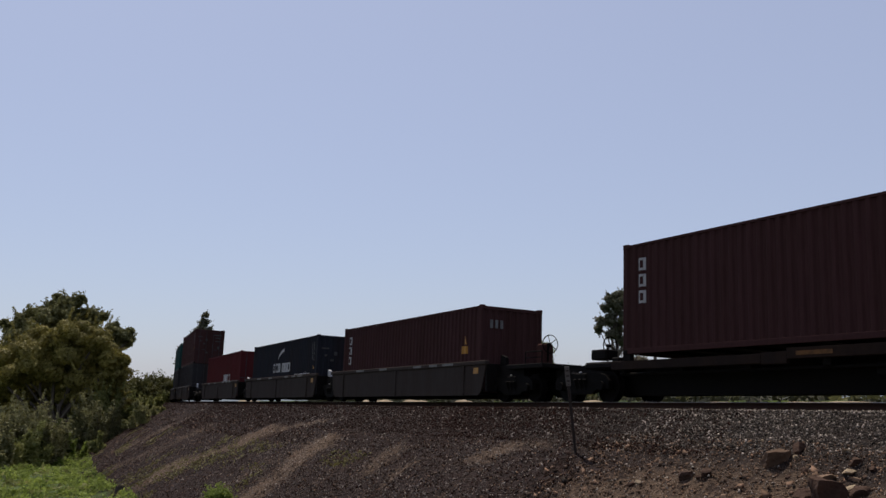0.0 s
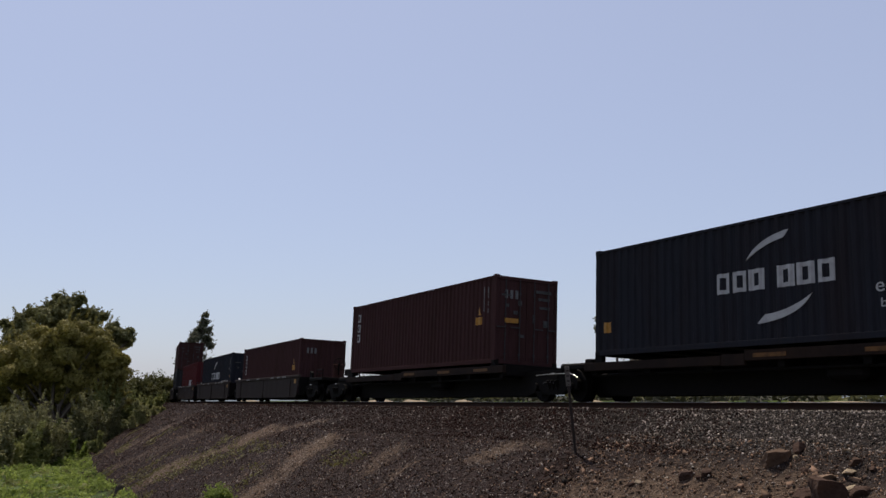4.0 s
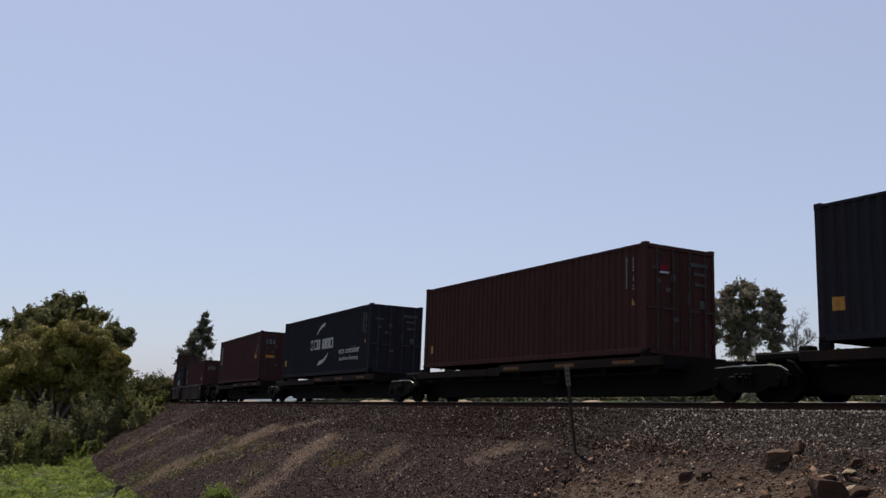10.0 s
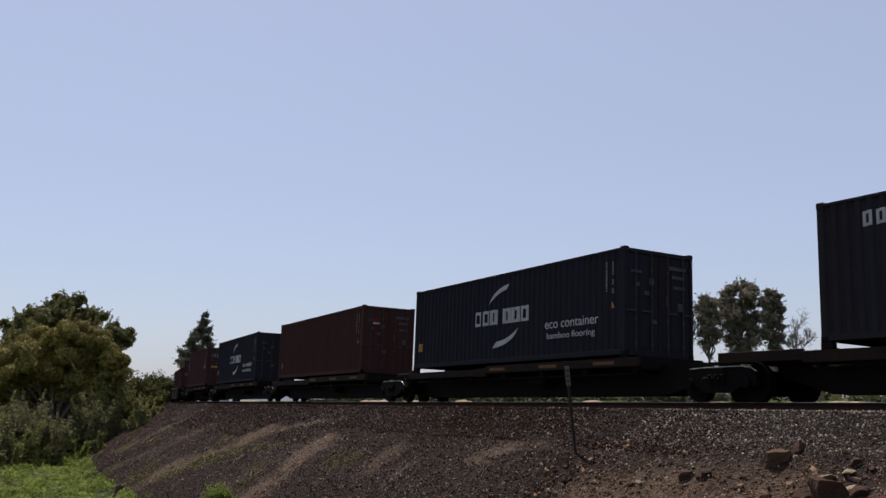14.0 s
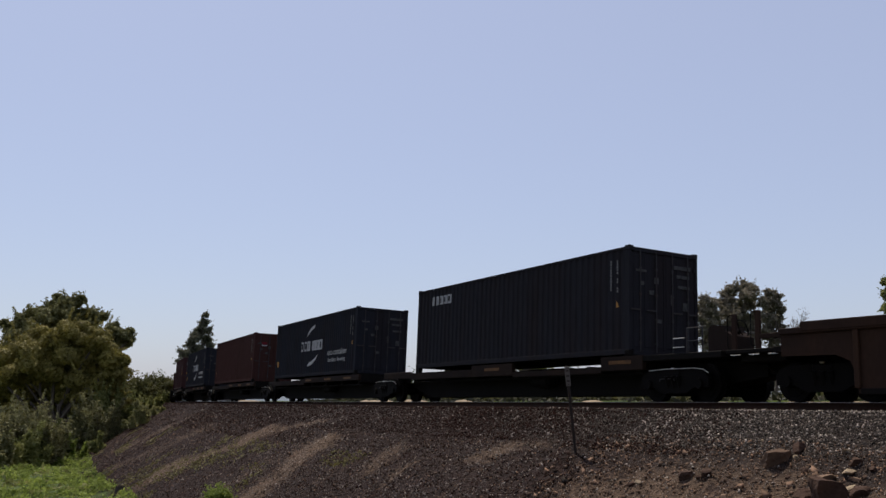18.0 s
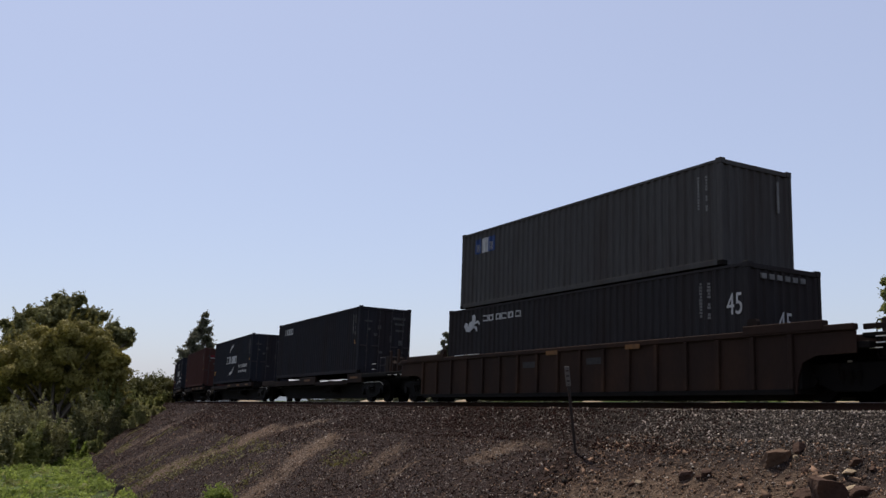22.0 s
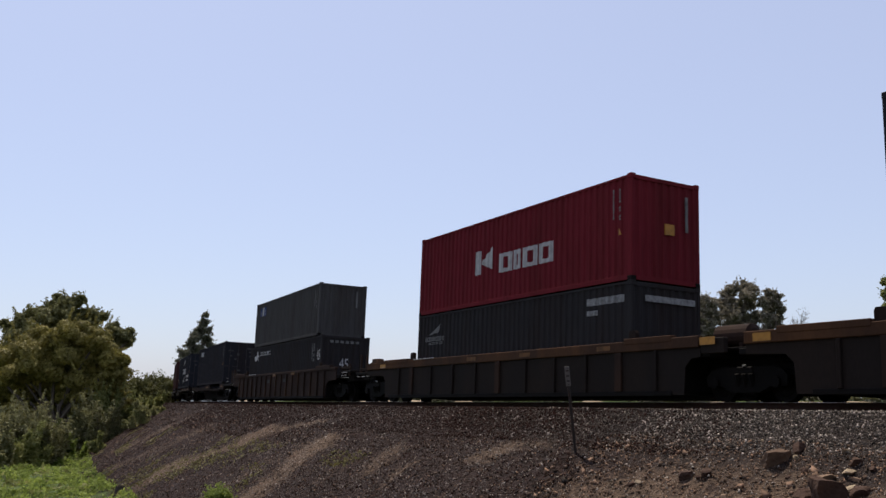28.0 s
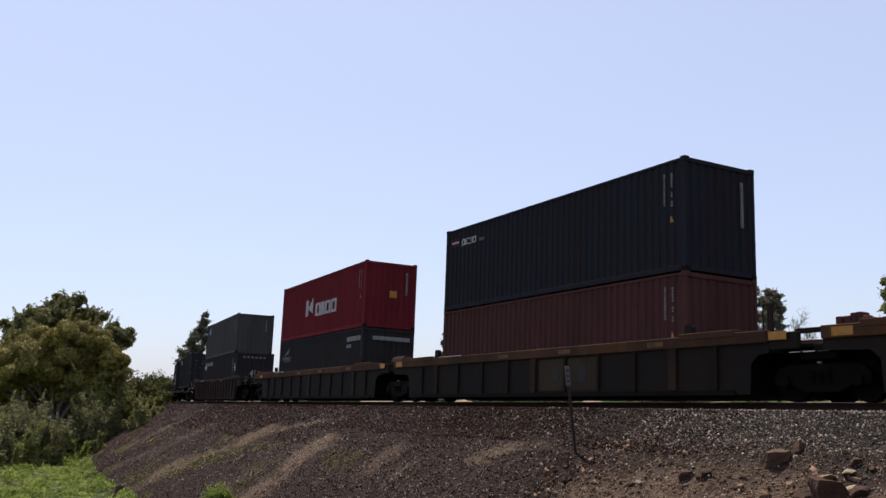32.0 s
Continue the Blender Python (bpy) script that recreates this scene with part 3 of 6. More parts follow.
# ---------------------------------------------------------------- plants
def leaf_quads(points, size, seed, long=1.6, droop=0.0, facing=None):
    """One bent leaf or leaf cluster at each point: two quads that share an edge."""
    g = np.random.default_rng(seed)
    n = len(points)
    u = g.normal(size=(n, 3))
    u[:, 2] = u[:, 2] * 0.7 - droop
    u /= np.linalg.norm(u, axis=1)[:, None]
    w = np.cross(u, g.normal(size=(n, 3)))
    w /= np.linalg.norm(w, axis=1)[:, None]
    nn = np.cross(u, w)
    if facing is not None:           # leaves that spread flat over their tuft
        nn = facing + 0.36 * g.normal(size=(n, 3))
        nn /= np.linalg.norm(nn, axis=1)[:, None]
        u = np.cross(nn, u)
        u /= np.linalg.norm(u, axis=1)[:, None]
        w = np.cross(nn, u)
    sz = (size * g.uniform(0.6, 1.4, n))[:, None]
    a, b = u * sz * long * 0.5, w * sz * 0.5
    p = points
    v = np.stack([p - a - b * 0.5, p - a * 0.2 + nn * sz * 0.2 - b, p + a, p - a * 0.2 + nn * sz * 0.2 + b], 1)
    faces = np.arange(4 * n).reshape(n, 4)
    return v.reshape(-1, 3), faces


def crown_points(clumps, n, seed, per=30, small=0.45, inner=0.30, loose=0.28, stray=0.10):
    """Points on many small tufts that cover the outsides of overlapping lumps."""
    g = np.random.default_rng(seed)
    base = np.array(clumps, dtype=float)
    vol = (base[:, 3] * base[:, 4]) ** 0.65
    k = per * len(base)
    which = g.choice(len(base), k, p=vol / vol.sum())
    c = base[which]
    d = g.normal(size=(k, 3))
    d[:, 2] += 0.25
    d /= np.linalg.norm(d, axis=1)[:, None]
    size = np.stack([c[:, 3], c[:, 3], c[:, 4]], 1)
    mid = c[:, :3] + d * size * g.uniform(inner, 1.0, k)[:, None]
    rad = size.mean(1) * small * g.uniform(0.55, 1.25, k)
    pick = g.choice(k, n, p=rad ** 1.5 / (rad ** 1.5).sum())
    e = g.normal(size=(n, 3))
    e[:, 2] += 0.3
    e /= np.linalg.norm(e, axis=1)[:, None]
    r = rad[pick] * np.clip(g.normal(1.08 - loose, loose, n), 0.1, 1.7)
    out = mid[pick] + e * r[:, None] * np.array([1.0, 1.0, 0.75])
    shoot = g.random(n) < stray      # single shoots that stand out of the outline
    return np.where(shoot[:, None], mid[pick] + d[pick] * (rad[pick] * g.uniform(0.8, 2.4, n))[:, None] + e * 0.12, out), e


def limb(bm, pts, r0, r1, seg=7):
    k = len(pts) - 1
    for i in range(k):
        rod(bm, pts[i], pts[i + 1], r0 + (r1 - r0) * i / k, r0 + (r1 - r0) * (i + 1) / k, seg)


def bend(a, b, g, n=4, wob=0.12):
    a, b = Vector(a), Vector(b)
    out = [a + (b - a) * (i / n) for i in range(n + 1)]
    span = (b - a).length
    for i in range(1, n):
        out[i] += Vector((g.uniform(-1, 1), g.uniform(-1, 1), g.uniform(-0.5, 0.5))) * span * wob
    return out


def tree(name, x, y, z, clumps, leaf_n, leaf_size, leaf_mat, bark, trunk_r, label, category, seed, droop=0.0, group="", long=1.6, fork=0.3, tufts=None, core=0):
    """A tapered trunk, a limb to each clump, and a crown of many leaves. Clumps are (dx, dy, height, radius, half height)."""
    g = random.Random(seed)
    root = tagged(new(name), label, category, group=group)
    root.matrix_basis = pose(x, y, z)
    top = max(c[2] for c in clumps)
    bm = bmesh.new()
    head = Vector((sum(c[0] for c in clumps) / len(clumps), sum(c[1] for c in clumps) / len(clumps), top * fork))
    limb(bm, bend((0, 0, -0.3), head, g, 4, 0.04), trunk_r, trunk_r * 0.7)
    part("trunk", bm, bark, root)
    for c in clumps:
        bm = bmesh.new()
        limb(bm, bend(head, (c[0], c[1], c[2]), g, 4, 0.09), trunk_r * 0.5, trunk_r * 0.12, 5)
        part("limb", bm, bark, root)
    pts, facing = crown_points(clumps, leaf_n, seed, *(tufts or ((44, 0.5) if droop > 0 else (30, 0.45))))
    if droop < 0:      # shoots that rise in uneven sprays
        gg = np.random.default_rng(seed + 5)
        pts[:, 2] += np.abs(gg.normal(0, 0.12, leaf_n)) * top * (lumps(pts[:, 0], pts[:, 1], 0.35, seed) > -0.1)
    v, f = leaf_quads(pts, leaf_size, seed + 1, long, droop, facing if core else None)
    if core:           # the dense shaded inside of the crown
        gg = np.random.default_rng(seed + 9)
        c = np.array(clumps)[gg.integers(0, len(clumps), core)]
        e = gg.normal(size=(core, 3))
        e *= (gg.random(core) ** 0.4 / np.linalg.norm(e, axis=1))[:, None]
        v2, f2 = leaf_quads(c[:, :3] + e * np.stack([c[:, 3], c[:, 3], c[:, 4]], 1) * 0.70, leaf_size * 2.2, seed + 10)
        v, f = np.concatenate([v, v2]), np.concatenate([f, f2 + len(v)])
    crown = from_arrays("crown", v, f, leaf_mat)
    crown.parent = root
    return root


def lump_crown(n, wide, deep, low, high, r0, r1, seed, top_narrow=0.0):
    """Clumps strewn through an egg-shaped crown."""
    g = random.Random(seed)
    out = []
    while len(out) < n:
        a, b, c = g.uniform(-1, 1), g.uniform(-1, 1), g.uniform(-1, 1)
        if a * a + b * b + c * c > 1:
            continue
        k = 1 - top_narrow * (c + 1) / 2
        r = g.uniform(r0, r1)
        out.append((a * wide * k, b * deep * k, (low + high) / 2 + c * (high - low) / 2, r * (0.6 + 0.4 * k), r * 0.8 * (0.6 + 0.4 * k)))
    return out


def bare_tree(x, y, z, height, half, seed, label, leaf_n=0, lean=0.0):
    """A leafless crown, height tall and half to either side: limbs that fork again and again into fine twigs."""
    g = random.Random(seed)
    root = tagged(new("bare_tree"), label, "tree", group="bare trees behind the track")
    root.matrix_basis = pose(x, y, z)
    levels = [[], [], []]
    tips = []

    def grow(p, d, length, r, depth):
        q = p + d * length
        mid = (p + q) / 2 + Vector((g.uniform(-1, 1), g.uniform(-1, 1), g.uniform(-0.4, 0.4))) * length * 0.2
        levels[min(depth, 4) // 2] += [(p, mid, r, r * 0.86), (mid, q, r * 0.86, r * 0.73)]
        if depth >= 9:
            tips.append(q)
            return
        for _ in range(3 if g.random() < 0.4 else 2):
            nd = (d + Vector((g.uniform(-1, 1), g.uniform(-1, 1), g.uniform(-0.6, 0.7))) * (0.58 + 0.06 * depth)).normalized()
            grow(q, nd, length * g.uniform(0.58, 0.84), r * 0.73, depth + 1)

    grow(Vector((0, 0, -0.3)), Vector((lean, 0, 1)).normalized(), height * 0.21, height * 0.0145, 0)
    reach = np.abs(np.array([tuple(q) for q in tips]))
    fit = np.array([[half / np.percentile(reach[:, 0], 96), half / np.percentile(reach[:, 1], 96), height / reach[:, 2].max()]])
    limbs = [("limb", levels[1][i:i + 2]) for i in range(0, len(levels[1]), 2)]
    for nm, segs in [("trunk", levels[0])] + limbs + [("fine_branching", levels[2])]:
        k = 7 if nm == "trunk" else 3
        ps, qs = np.array([tuple(e[0]) for e in segs]) * fit, np.array([tuple(e[1]) for e in segs]) * fit
        way = qs - ps
        way /= np.linalg.norm(way, axis=1)[:, None]
        u = np.cross(way, np.where(np.abs(way[:, 2:]) > 0.9, [[1.0, 0, 0]], [[0, 0, 1.0]]))
        u /= np.linalg.norm(u, axis=1)[:, None]
        w = np.cross(way, u)
        ring = [np.cos(i * 2 * math.pi / k) * u + np.sin(i * 2 * math.pi / k) * w for i in range(k)]
        ra, rb = np.array([e[2] for e in segs])[:, None], np.array([e[3] for e in segs])[:, None]
        verts = np.stack([ps + c * ra for c in ring] + [qs + c * rb for c in ring], 1)
        f = np.array([(i, (i + 1) % k, k + (i + 1) % k, k + i) for i in range(k)])
        from_arrays(nm, verts.reshape(-1, 3), (f[None] + (np.arange(len(segs)) * 2 * k)[:, None, None]).reshape(-1, 4), PALE_BARK, True).parent = root
    if leaf_n:
        gg = np.random.default_rng(seed)
        t_ = np.array([tuple(p) for p in tips]) * fit
        pts = t_[gg.integers(0, len(t_), leaf_n)] + gg.normal(0, 0.35, (leaf_n, 3))
        v, f = leaf_quads(pts, 0.09, seed)
        from_arrays("crown", v, f, EUC_LEAF).parent = root
    return root


def shrub(px, dist, wide, high, stems, leaves, size, mat, label, seed, lift=0.0):
    """A wispy shrub: many thin stems that fan out of the ground, with small leaves along their upper parts."""
    x, y = spot(px, dist)
    g = np.random.default_rng(seed)
    root = tagged(new("bush"), label, "bush", group="scrub beside the bank")
    root.matrix_basis = pose(x, y, level(x, y) + lift)
    sprays = max(5, stems // 11)
    pick = g.integers(0, sprays, stems)
    ang = g.uniform(0, 2 * math.pi, sprays)[pick] + g.normal(0, 0.12, stems)
    out = wide * np.clip(np.sqrt(g.random(sprays))[pick] + g.normal(0, 0.06, stems), 0.02, 1.1)
    share = g.uniform(0.55, 1.1, sprays)[pick]
    foot = np.stack([np.cos(ang) * out * 0.75, np.sin(ang) * out * 0.6, np.full(stems, -0.1)], 1)
    tall = high * share * g.uniform(0.6, 1.0, stems) * (1 - 0.35 * np.minimum(out / wide, 1) ** 2)
    lean = np.stack([np.cos(ang) * out * 0.35 + g.normal(0, 0.11, stems) * tall, np.sin(ang) * out * 0.3 + g.normal(0, 0.11, stems) * tall, tall], 1)
    for f, l in zip(foot[::5], lean[::5]):
        bm = bmesh.new()
        limb(bm, [Vector(f), Vector(f + l * np.array([0.35, 0.35, 0.55])), Vector(f + l)], 0.03, 0.008, 4)
        part("stem", bm, BARK, root)
    k = g.integers(0, stems, leaves)
    u = g.uniform(0.12, 1.05, leaves) ** 0.8
    swing = lean[k] * np.stack([u ** 1.7, u ** 1.7, u], 1)
    pts = foot[k] + swing + g.normal(0, 0.10 + 0.03 * high, (leaves, 3)) * (1.15 - u)[:, None]
    pts[:, 2] = np.maximum(pts[:, 2], 0.05)
    v, f = leaf_quads(pts, size, seed + 1, 2.0, -0.5)
    from_arrays("crown", v, f, mat).parent = root
    return root


def spot(px, dist):
    """x and y of a thing seen at that column of the picture, dist metres ahead."""
    return (px - 784) / 1631.0 * dist, dist


def crown_at(spots, px, dist, base, seed, deep=0.8, back=0.0):
    """Clumps of a crown from (column, row, radius) of the view, dist metres ahead; back sets them farther behind the trunk."""
    g = random.Random(seed)
    k, x0 = (dist + back) / 1631.0, (px - 784) * dist / 1631.0
    return [((c - 784) * k - x0, back + g.uniform(-1, 1) * deep * r * k, (709.7 - y) * k + EYE_Z - base, r * k, r * k * 0.85) for c, y, r in spots]


def level(x, y):
    return float(ground_z(np.array([float(x)]), np.array([float(y)]))[0][0])


def bush(px, dist, wide, high, n, size, mat, label, seed, name="bush", lift=0.0, base=None, wispy=False):
    x, y = spot(px, dist)
    z = (level(x, y) if base is None else base) + lift
    clumps = lump_crown(max(5, int(wide * 3)), wide * 0.75, wide * 0.6, high * 0.15, high * 0.75, min(wide, high) * 0.34, min(wide, high) * 0.6, seed, 0.3)
    return tree(name, x, y, z, clumps, n, size, mat, BARK, 0.05 * high ** 0.5, label, "bush", seed, fork=0.2, long=3.4 if wispy else 1.6, droop=-0.9 if wispy else 0.0)


# ---------------------------------------------------------------- the place: plants, rocks and post
marker_post(*bank_spot(1019, 803))
for px, py, sz, fl, sd, mt, lb, slab in (
        (1374, 822, 0.29, 0.85, 3, TAN_BOULDER, "large tan boulder with a flat top lodged in the bank", True), (1415, 800, 0.17, 0.8, 4, ROCK, "rounded brown rock on the bank", False),
        (1470, 886, 0.38, 0.95, 5, ROCK, "large dark brown boulder in the soil", True), (1424, 880, 0.28, 0.5, 21, ROCK, "brown rock leaning on a boulder", False), (1504, 842, 0.21, 0.25, 6, PALE_ROCK, "flat pale sandstone rock", False),
        (1210, 848, 0.20, 0.8, 7, ROCK, "brown rock on the bank", True), (1250, 844, 0.14, 0.8, 8, ROCK, "small brown rock on the bank", True), (1236, 848, 0.07, 0.7, 22, ROCK, "small brown rock on the bank", False),
        (1516, 824, 0.15, 0.75, 9, ROCK, "brown rock beside a boulder", True), (1498, 801, 0.10, 0.3, 10, PALE_ROCK, "small pale rock on the bank", False),
        (1508, 866, 0.12, 0.5, 13, PALE_ROCK, "pale rock beside a boulder", False), (1522, 880, 0.20, 0.7, 14, ROCK, "brown rock beside a boulder", True), (1515, 850, 0.15, 0.3, 23, CLOD_ROCK, "flat tan rock under a pale one", False),
        (1460, 848, 0.22, 0.3, 24, CLOD_ROCK, "flat tan rock beside a boulder", False), (1282, 882, 0.10, 0.7, 25, CLOD_ROCK, "small tan rock on the bank", False), (1450, 800, 0.07, 0.8, 26, ROCK, "small brown rock on the bank", False),
        (1395, 848, 0.08, 0.6, 15, ROCK, "small brown rock on the bank", False), (1130, 858, 0.10, 0.6, 16, PALE_ROCK, "small pale rock on the bank", False), (1118, 860, 0.10, 0.7, 27, ROCK, "small dark rock on the bank", True),
        (1350, 783, 0.05, 0.8, 17, PALE_ROCK, "small pale rock on the bank", False), (1425, 836, 0.09, 0.7, 18, ROCK, "small brown rock on the bank", False), (1545, 838, 0.11, 0.7, 28, ROCK, "small brown rock on the bank", False),
        (1408, 812, 0.08, 0.6, 29, PALE_ROCK, "small pale rock beside a boulder", False), (1256, 838, 0.04, 1.4, 30, PALE_ROCK, "thin pale stone beside a rock", False)):
    rock(*bank_spot(px, py), sz, fl, sd, mt, lb, slab=slab)

BACK = [(94, 538, 17), (76, 546, 15), (112, 536, 17), (131, 534, 14), (143, 526, 10), (97, 521, 7), (126, 552, 21), (150, 552, 15), (166, 560, 17), (182, 556, 10), (40, 566, 20), (20, 574, 14), (8, 568, 8),
        (60, 556, 15), (30, 590, 22), (200, 578, 14), (214, 590, 15), (230, 582, 8), (234, 596, 8), (222, 604, 12), (196, 602, 20), (54, 548, 10), (150, 575, 24), (100, 565, 30), (60, 590, 30), (110, 600, 45), (180, 620, 35), (40, 640, 40), (205, 650, 22), (150, 660, 45), (20, 690, 40), (210, 690, 22), (120, 700, 50)]
DOME = [(108, 612, 42), (80, 616, 34), (136, 604, 30), (160, 622, 38), (174, 610, 24), (205, 640, 30), (222, 640, 16), (212, 662, 24), (52, 652, 44), (24, 650, 34), (70, 634, 30), (4, 634, 28), (-26, 650, 36), (110, 664, 46), (160, 668, 42),
        (205, 690, 30), (30, 692, 38), (80, 702, 38), (130, 708, 38), (178, 706, 34), (-20, 702, 36), (214, 712, 22), (60, 735, 28), (110, 738, 28), (160, 736, 26)]
BACK = [(c, y + 6, r * 0.92) for c, y, r in BACK]
for spots, px, dist, n, size, mat, seed, tuft, core, lab in (
        (BACK, 118, 93, 95000, 0.15, BACK_LEAF, 12, (12, 0.46, 0.72, 0.18, 0.12), 30000, "tall olive-green broadleaf tree behind a rounded one"),
        (DOME, 108, 84, 150000, 0.135, OAK_LEAF, 13, (9, 0.46, 0.86, 0.12, 0.05), 50000, "dense rounded yellow-green broadleaf tree beside the bank")):
    X, Y = spot(px, dist)
    clumps = [c for low, high, back in ((0, 660, 0.0), (660, 688, 0.8), (688, 900, 1.9)) for c in crown_at([e for e in spots if low <= e[1] < high], px, dist, LOW, seed, 0.5, back)]
    tree("broadleaf_tree", X, Y, LOW, clumps, n, size, mat, BARK, 0.45, lab, "tree", seed, fork=0.22, tufts=tuft, core=core)

for px, dist, wide, high, n, size, mat, seed in ((264, 112, 3.4, 8.0, 20000, 0.16, DENSE_LEAF, 21), (290, 118, 2.8, 8.2, 14000, 0.16, DENSE_LEAF, 22), (243, 120, 3.0, 8.6, 14000, 0.16, DENSE_LEAF, 23), (276, 115, 3.0, 7.9, 14000, 0.16, DENSE_LEAF, 24), (303, 117, 2.2, 7.9, 10000, 0.16, DENSE_LEAF, 25)):
    bush(px, dist, wide, high, n, size, mat, "dense dark green bush at the far end of the bank", seed, base=LOW + 1.2)
GREY_LAB, GREEN_LAB = "tall grey-green scrub bush below the tree", "yellow-green scrub bush beside the bank"
for px, dist, wide, high, n, mat, seed, lab in (
        (262, 90, 2.2, 2.5, 9000, SCRUB_LEAF, 31, "yellow-green scrub bush on the bank's shoulder"), (282, 93, 1.4, 1.6, 4500, SCRUB_LEAF, 30, "low yellow-green scrub bush on the bank's shoulder"),
        (228, 86, 1.8, 3.2, 8000, SCRUB_LEAF, 32, GREEN_LAB), (180, 80, 2.3, 5.4, 9000, SAGE_LEAF, 33, GREY_LAB), (206, 83, 1.7, 4.9, 8000, SCRUB_LEAF, 42, GREY_LAB),
        (128, 80, 2.0, 2.0, 6000, SAGE_LEAF, 34, GREY_LAB), (78, 74, 2.6, 4.9, 10000, SAGE_LEAF, 35, GREY_LAB), (22, 74, 2.6, 5.0, 10000, SAGE_LEAF, 36, GREY_LAB),
        (46, 66, 2.3, 3.1, 8000, SCRUB_LEAF, 37, "low yellow-green scrub bush in the field"), (96, 68, 1.9, 3.4, 7500, SAGE_LEAF, 38, "grey-green scrub bush in the field"),
        (8, 62, 1.9, 2.4, 6000, SAGE_LEAF, 43, "grey-green scrub bush in the field"), (186, 73, 1.2, 1.3, 3500, SCRUB_LEAF, 40, "low scrub bush beside the bank"),
        (-30, 70, 2.6, 4.6, 7000, SAGE_LEAF, 41, GREY_LAB), (146, 75, 1.2, 2.2, 6000, GRASS_LEAF, 46, "bright yellow-green bush in a gap of the scrub")):
    shrub(px, dist, wide, high * 1.25, int(44 * wide), n, 0.12, mat, lab, seed)
for px, py, wide, high, n, seed in ((268, 744, 1.25, 2.1, 6500, 47), (246, 752, 0.9, 1.5, 3800, 48), (226, 750, 1.1, 2.4, 5000, 49), (206, 766, 1.2, 2.0, 4200, 50), (284, 730, 0.7, 1.1, 2200, 56)):
    shrub(px, bank_spot(px, py)[1], wide, high, int(44 * wide), int(n * 1.3), 0.10, SHOULDER_LEAF, "wispy yellow-green scrub bush on the edge of the bank", seed)
bush(408, 32.0, 0.55, 0.80, 4200, 0.06, GRASS_LEAF, "small green bush at the foot of the bank", 45)

# dead stump at the field's edge
X, Y = spot(228, 45.5)
stump = tagged(new("tree_stump"), "short dark weathered stump in the grass", "stump")
stump.matrix_basis = pose(X, Y, level(X, Y) - 0.1)
bm = bmesh.new()
limb(bm, [(0, 0, 0), (0.02, 0, 0.25), (0.0, 0.02, 0.42)], 0.27, 0.22, 11)
part("trunk", bm, STUMP, stump)

# field grass and weeds on the bank
def turf(name, n, x0, x1, y0, y1, size, mat, seed, label, want, rise=1.6):
    g = np.random.default_rng(seed)
    x, y = g.uniform(x0, x1, n), g.uniform(y0, y1, n)
    z, s, d = ground_z(x, y)
    keep = want(s, d, z, g.random(n))
    x, y, z = x[keep], y[keep], z[keep]
    tall = 0.4 + rise * np.clip(lumps(x, y, 0.9, seed) + 0.5 * lumps(x, y, 0.35, seed + 1), 0, 1.3)
    pts = np.stack([x, y, z + size * tall * g.uniform(0.1, 0.9, len(x))], 1)
    v, f = leaf_quads(pts, size, seed, 2.2, -0.6)
    return tagged(from_arrays(name, v, f, mat), label, "grass", kind="stuff")


turf("field_grass", 260000, -40, -8, 38, 78, 0.09, GRASS_LEAF, 51, "bright green grass and weeds in the field",
     lambda s, d, z, r: (d > 0) & (z < LOW + 0.3) & (lumps(s, d, 2.2, 2) + 0.6 * lumps(s, d, 0.8, 5) > -0.34 + r * 0.7), 6.2)
turf("field_weeds", 26000, -40, -8, 38, 78, 0.17, SCRUB_LEAF, 54, "darker yellow-green weeds among the field grass",
     lambda s, d, z, r: (d > 0) & (z < LOW + 0.35) & (lumps(s, d, 1.6, 8) > 0.25 + r * 0.4), 3.0)
turf("bank_grass", 110000, -26, 2, 30, 75, 0.06, DRY_GRASS, 52, "dry yellow-green grass tufts low on the bank",
     lambda s, d, z, r: (d > 4.5) & (z > LOW + 0.1) & ((lumps(s * 0.6, d, 1.3, 9) > 0.34 + r * 0.4) | (np.exp(-((s - 9.5 - (d - 5.5) * 2.6) / 3.2) ** 2) * (d < 9.5) * (lumps(s, d, 0.6, 4) + 0.9) > 0.22 + 0.8 * r)))
turf("verge_grass", 80000, -32, 24, 22, 90, 0.17, VERGE_GRASS, 53, "dark dry weeds on the far verge of the track",
     lambda s, d, z, r: (d < -7.0) & (d > -11.5) & (s > -30) & (s < 45) & (lumps(s * 0.5, d * 0.3, 1.5, 7) > -0.6 + r * 0.6), 1.4)

turf("verge_scrub", 80000, -32, 30, 14, 90, 0.21, VERGE_SCRUB, 55, "waist-high olive weeds beyond the track",
     lambda s, d, z, r: (d < -9.0) & (d > -13.5) & (s > -42) & (s < 40) & (lumps(s * 0.45, d * 0.3, 1.2, 15) > -0.80 + r * 0.7), 2.8)

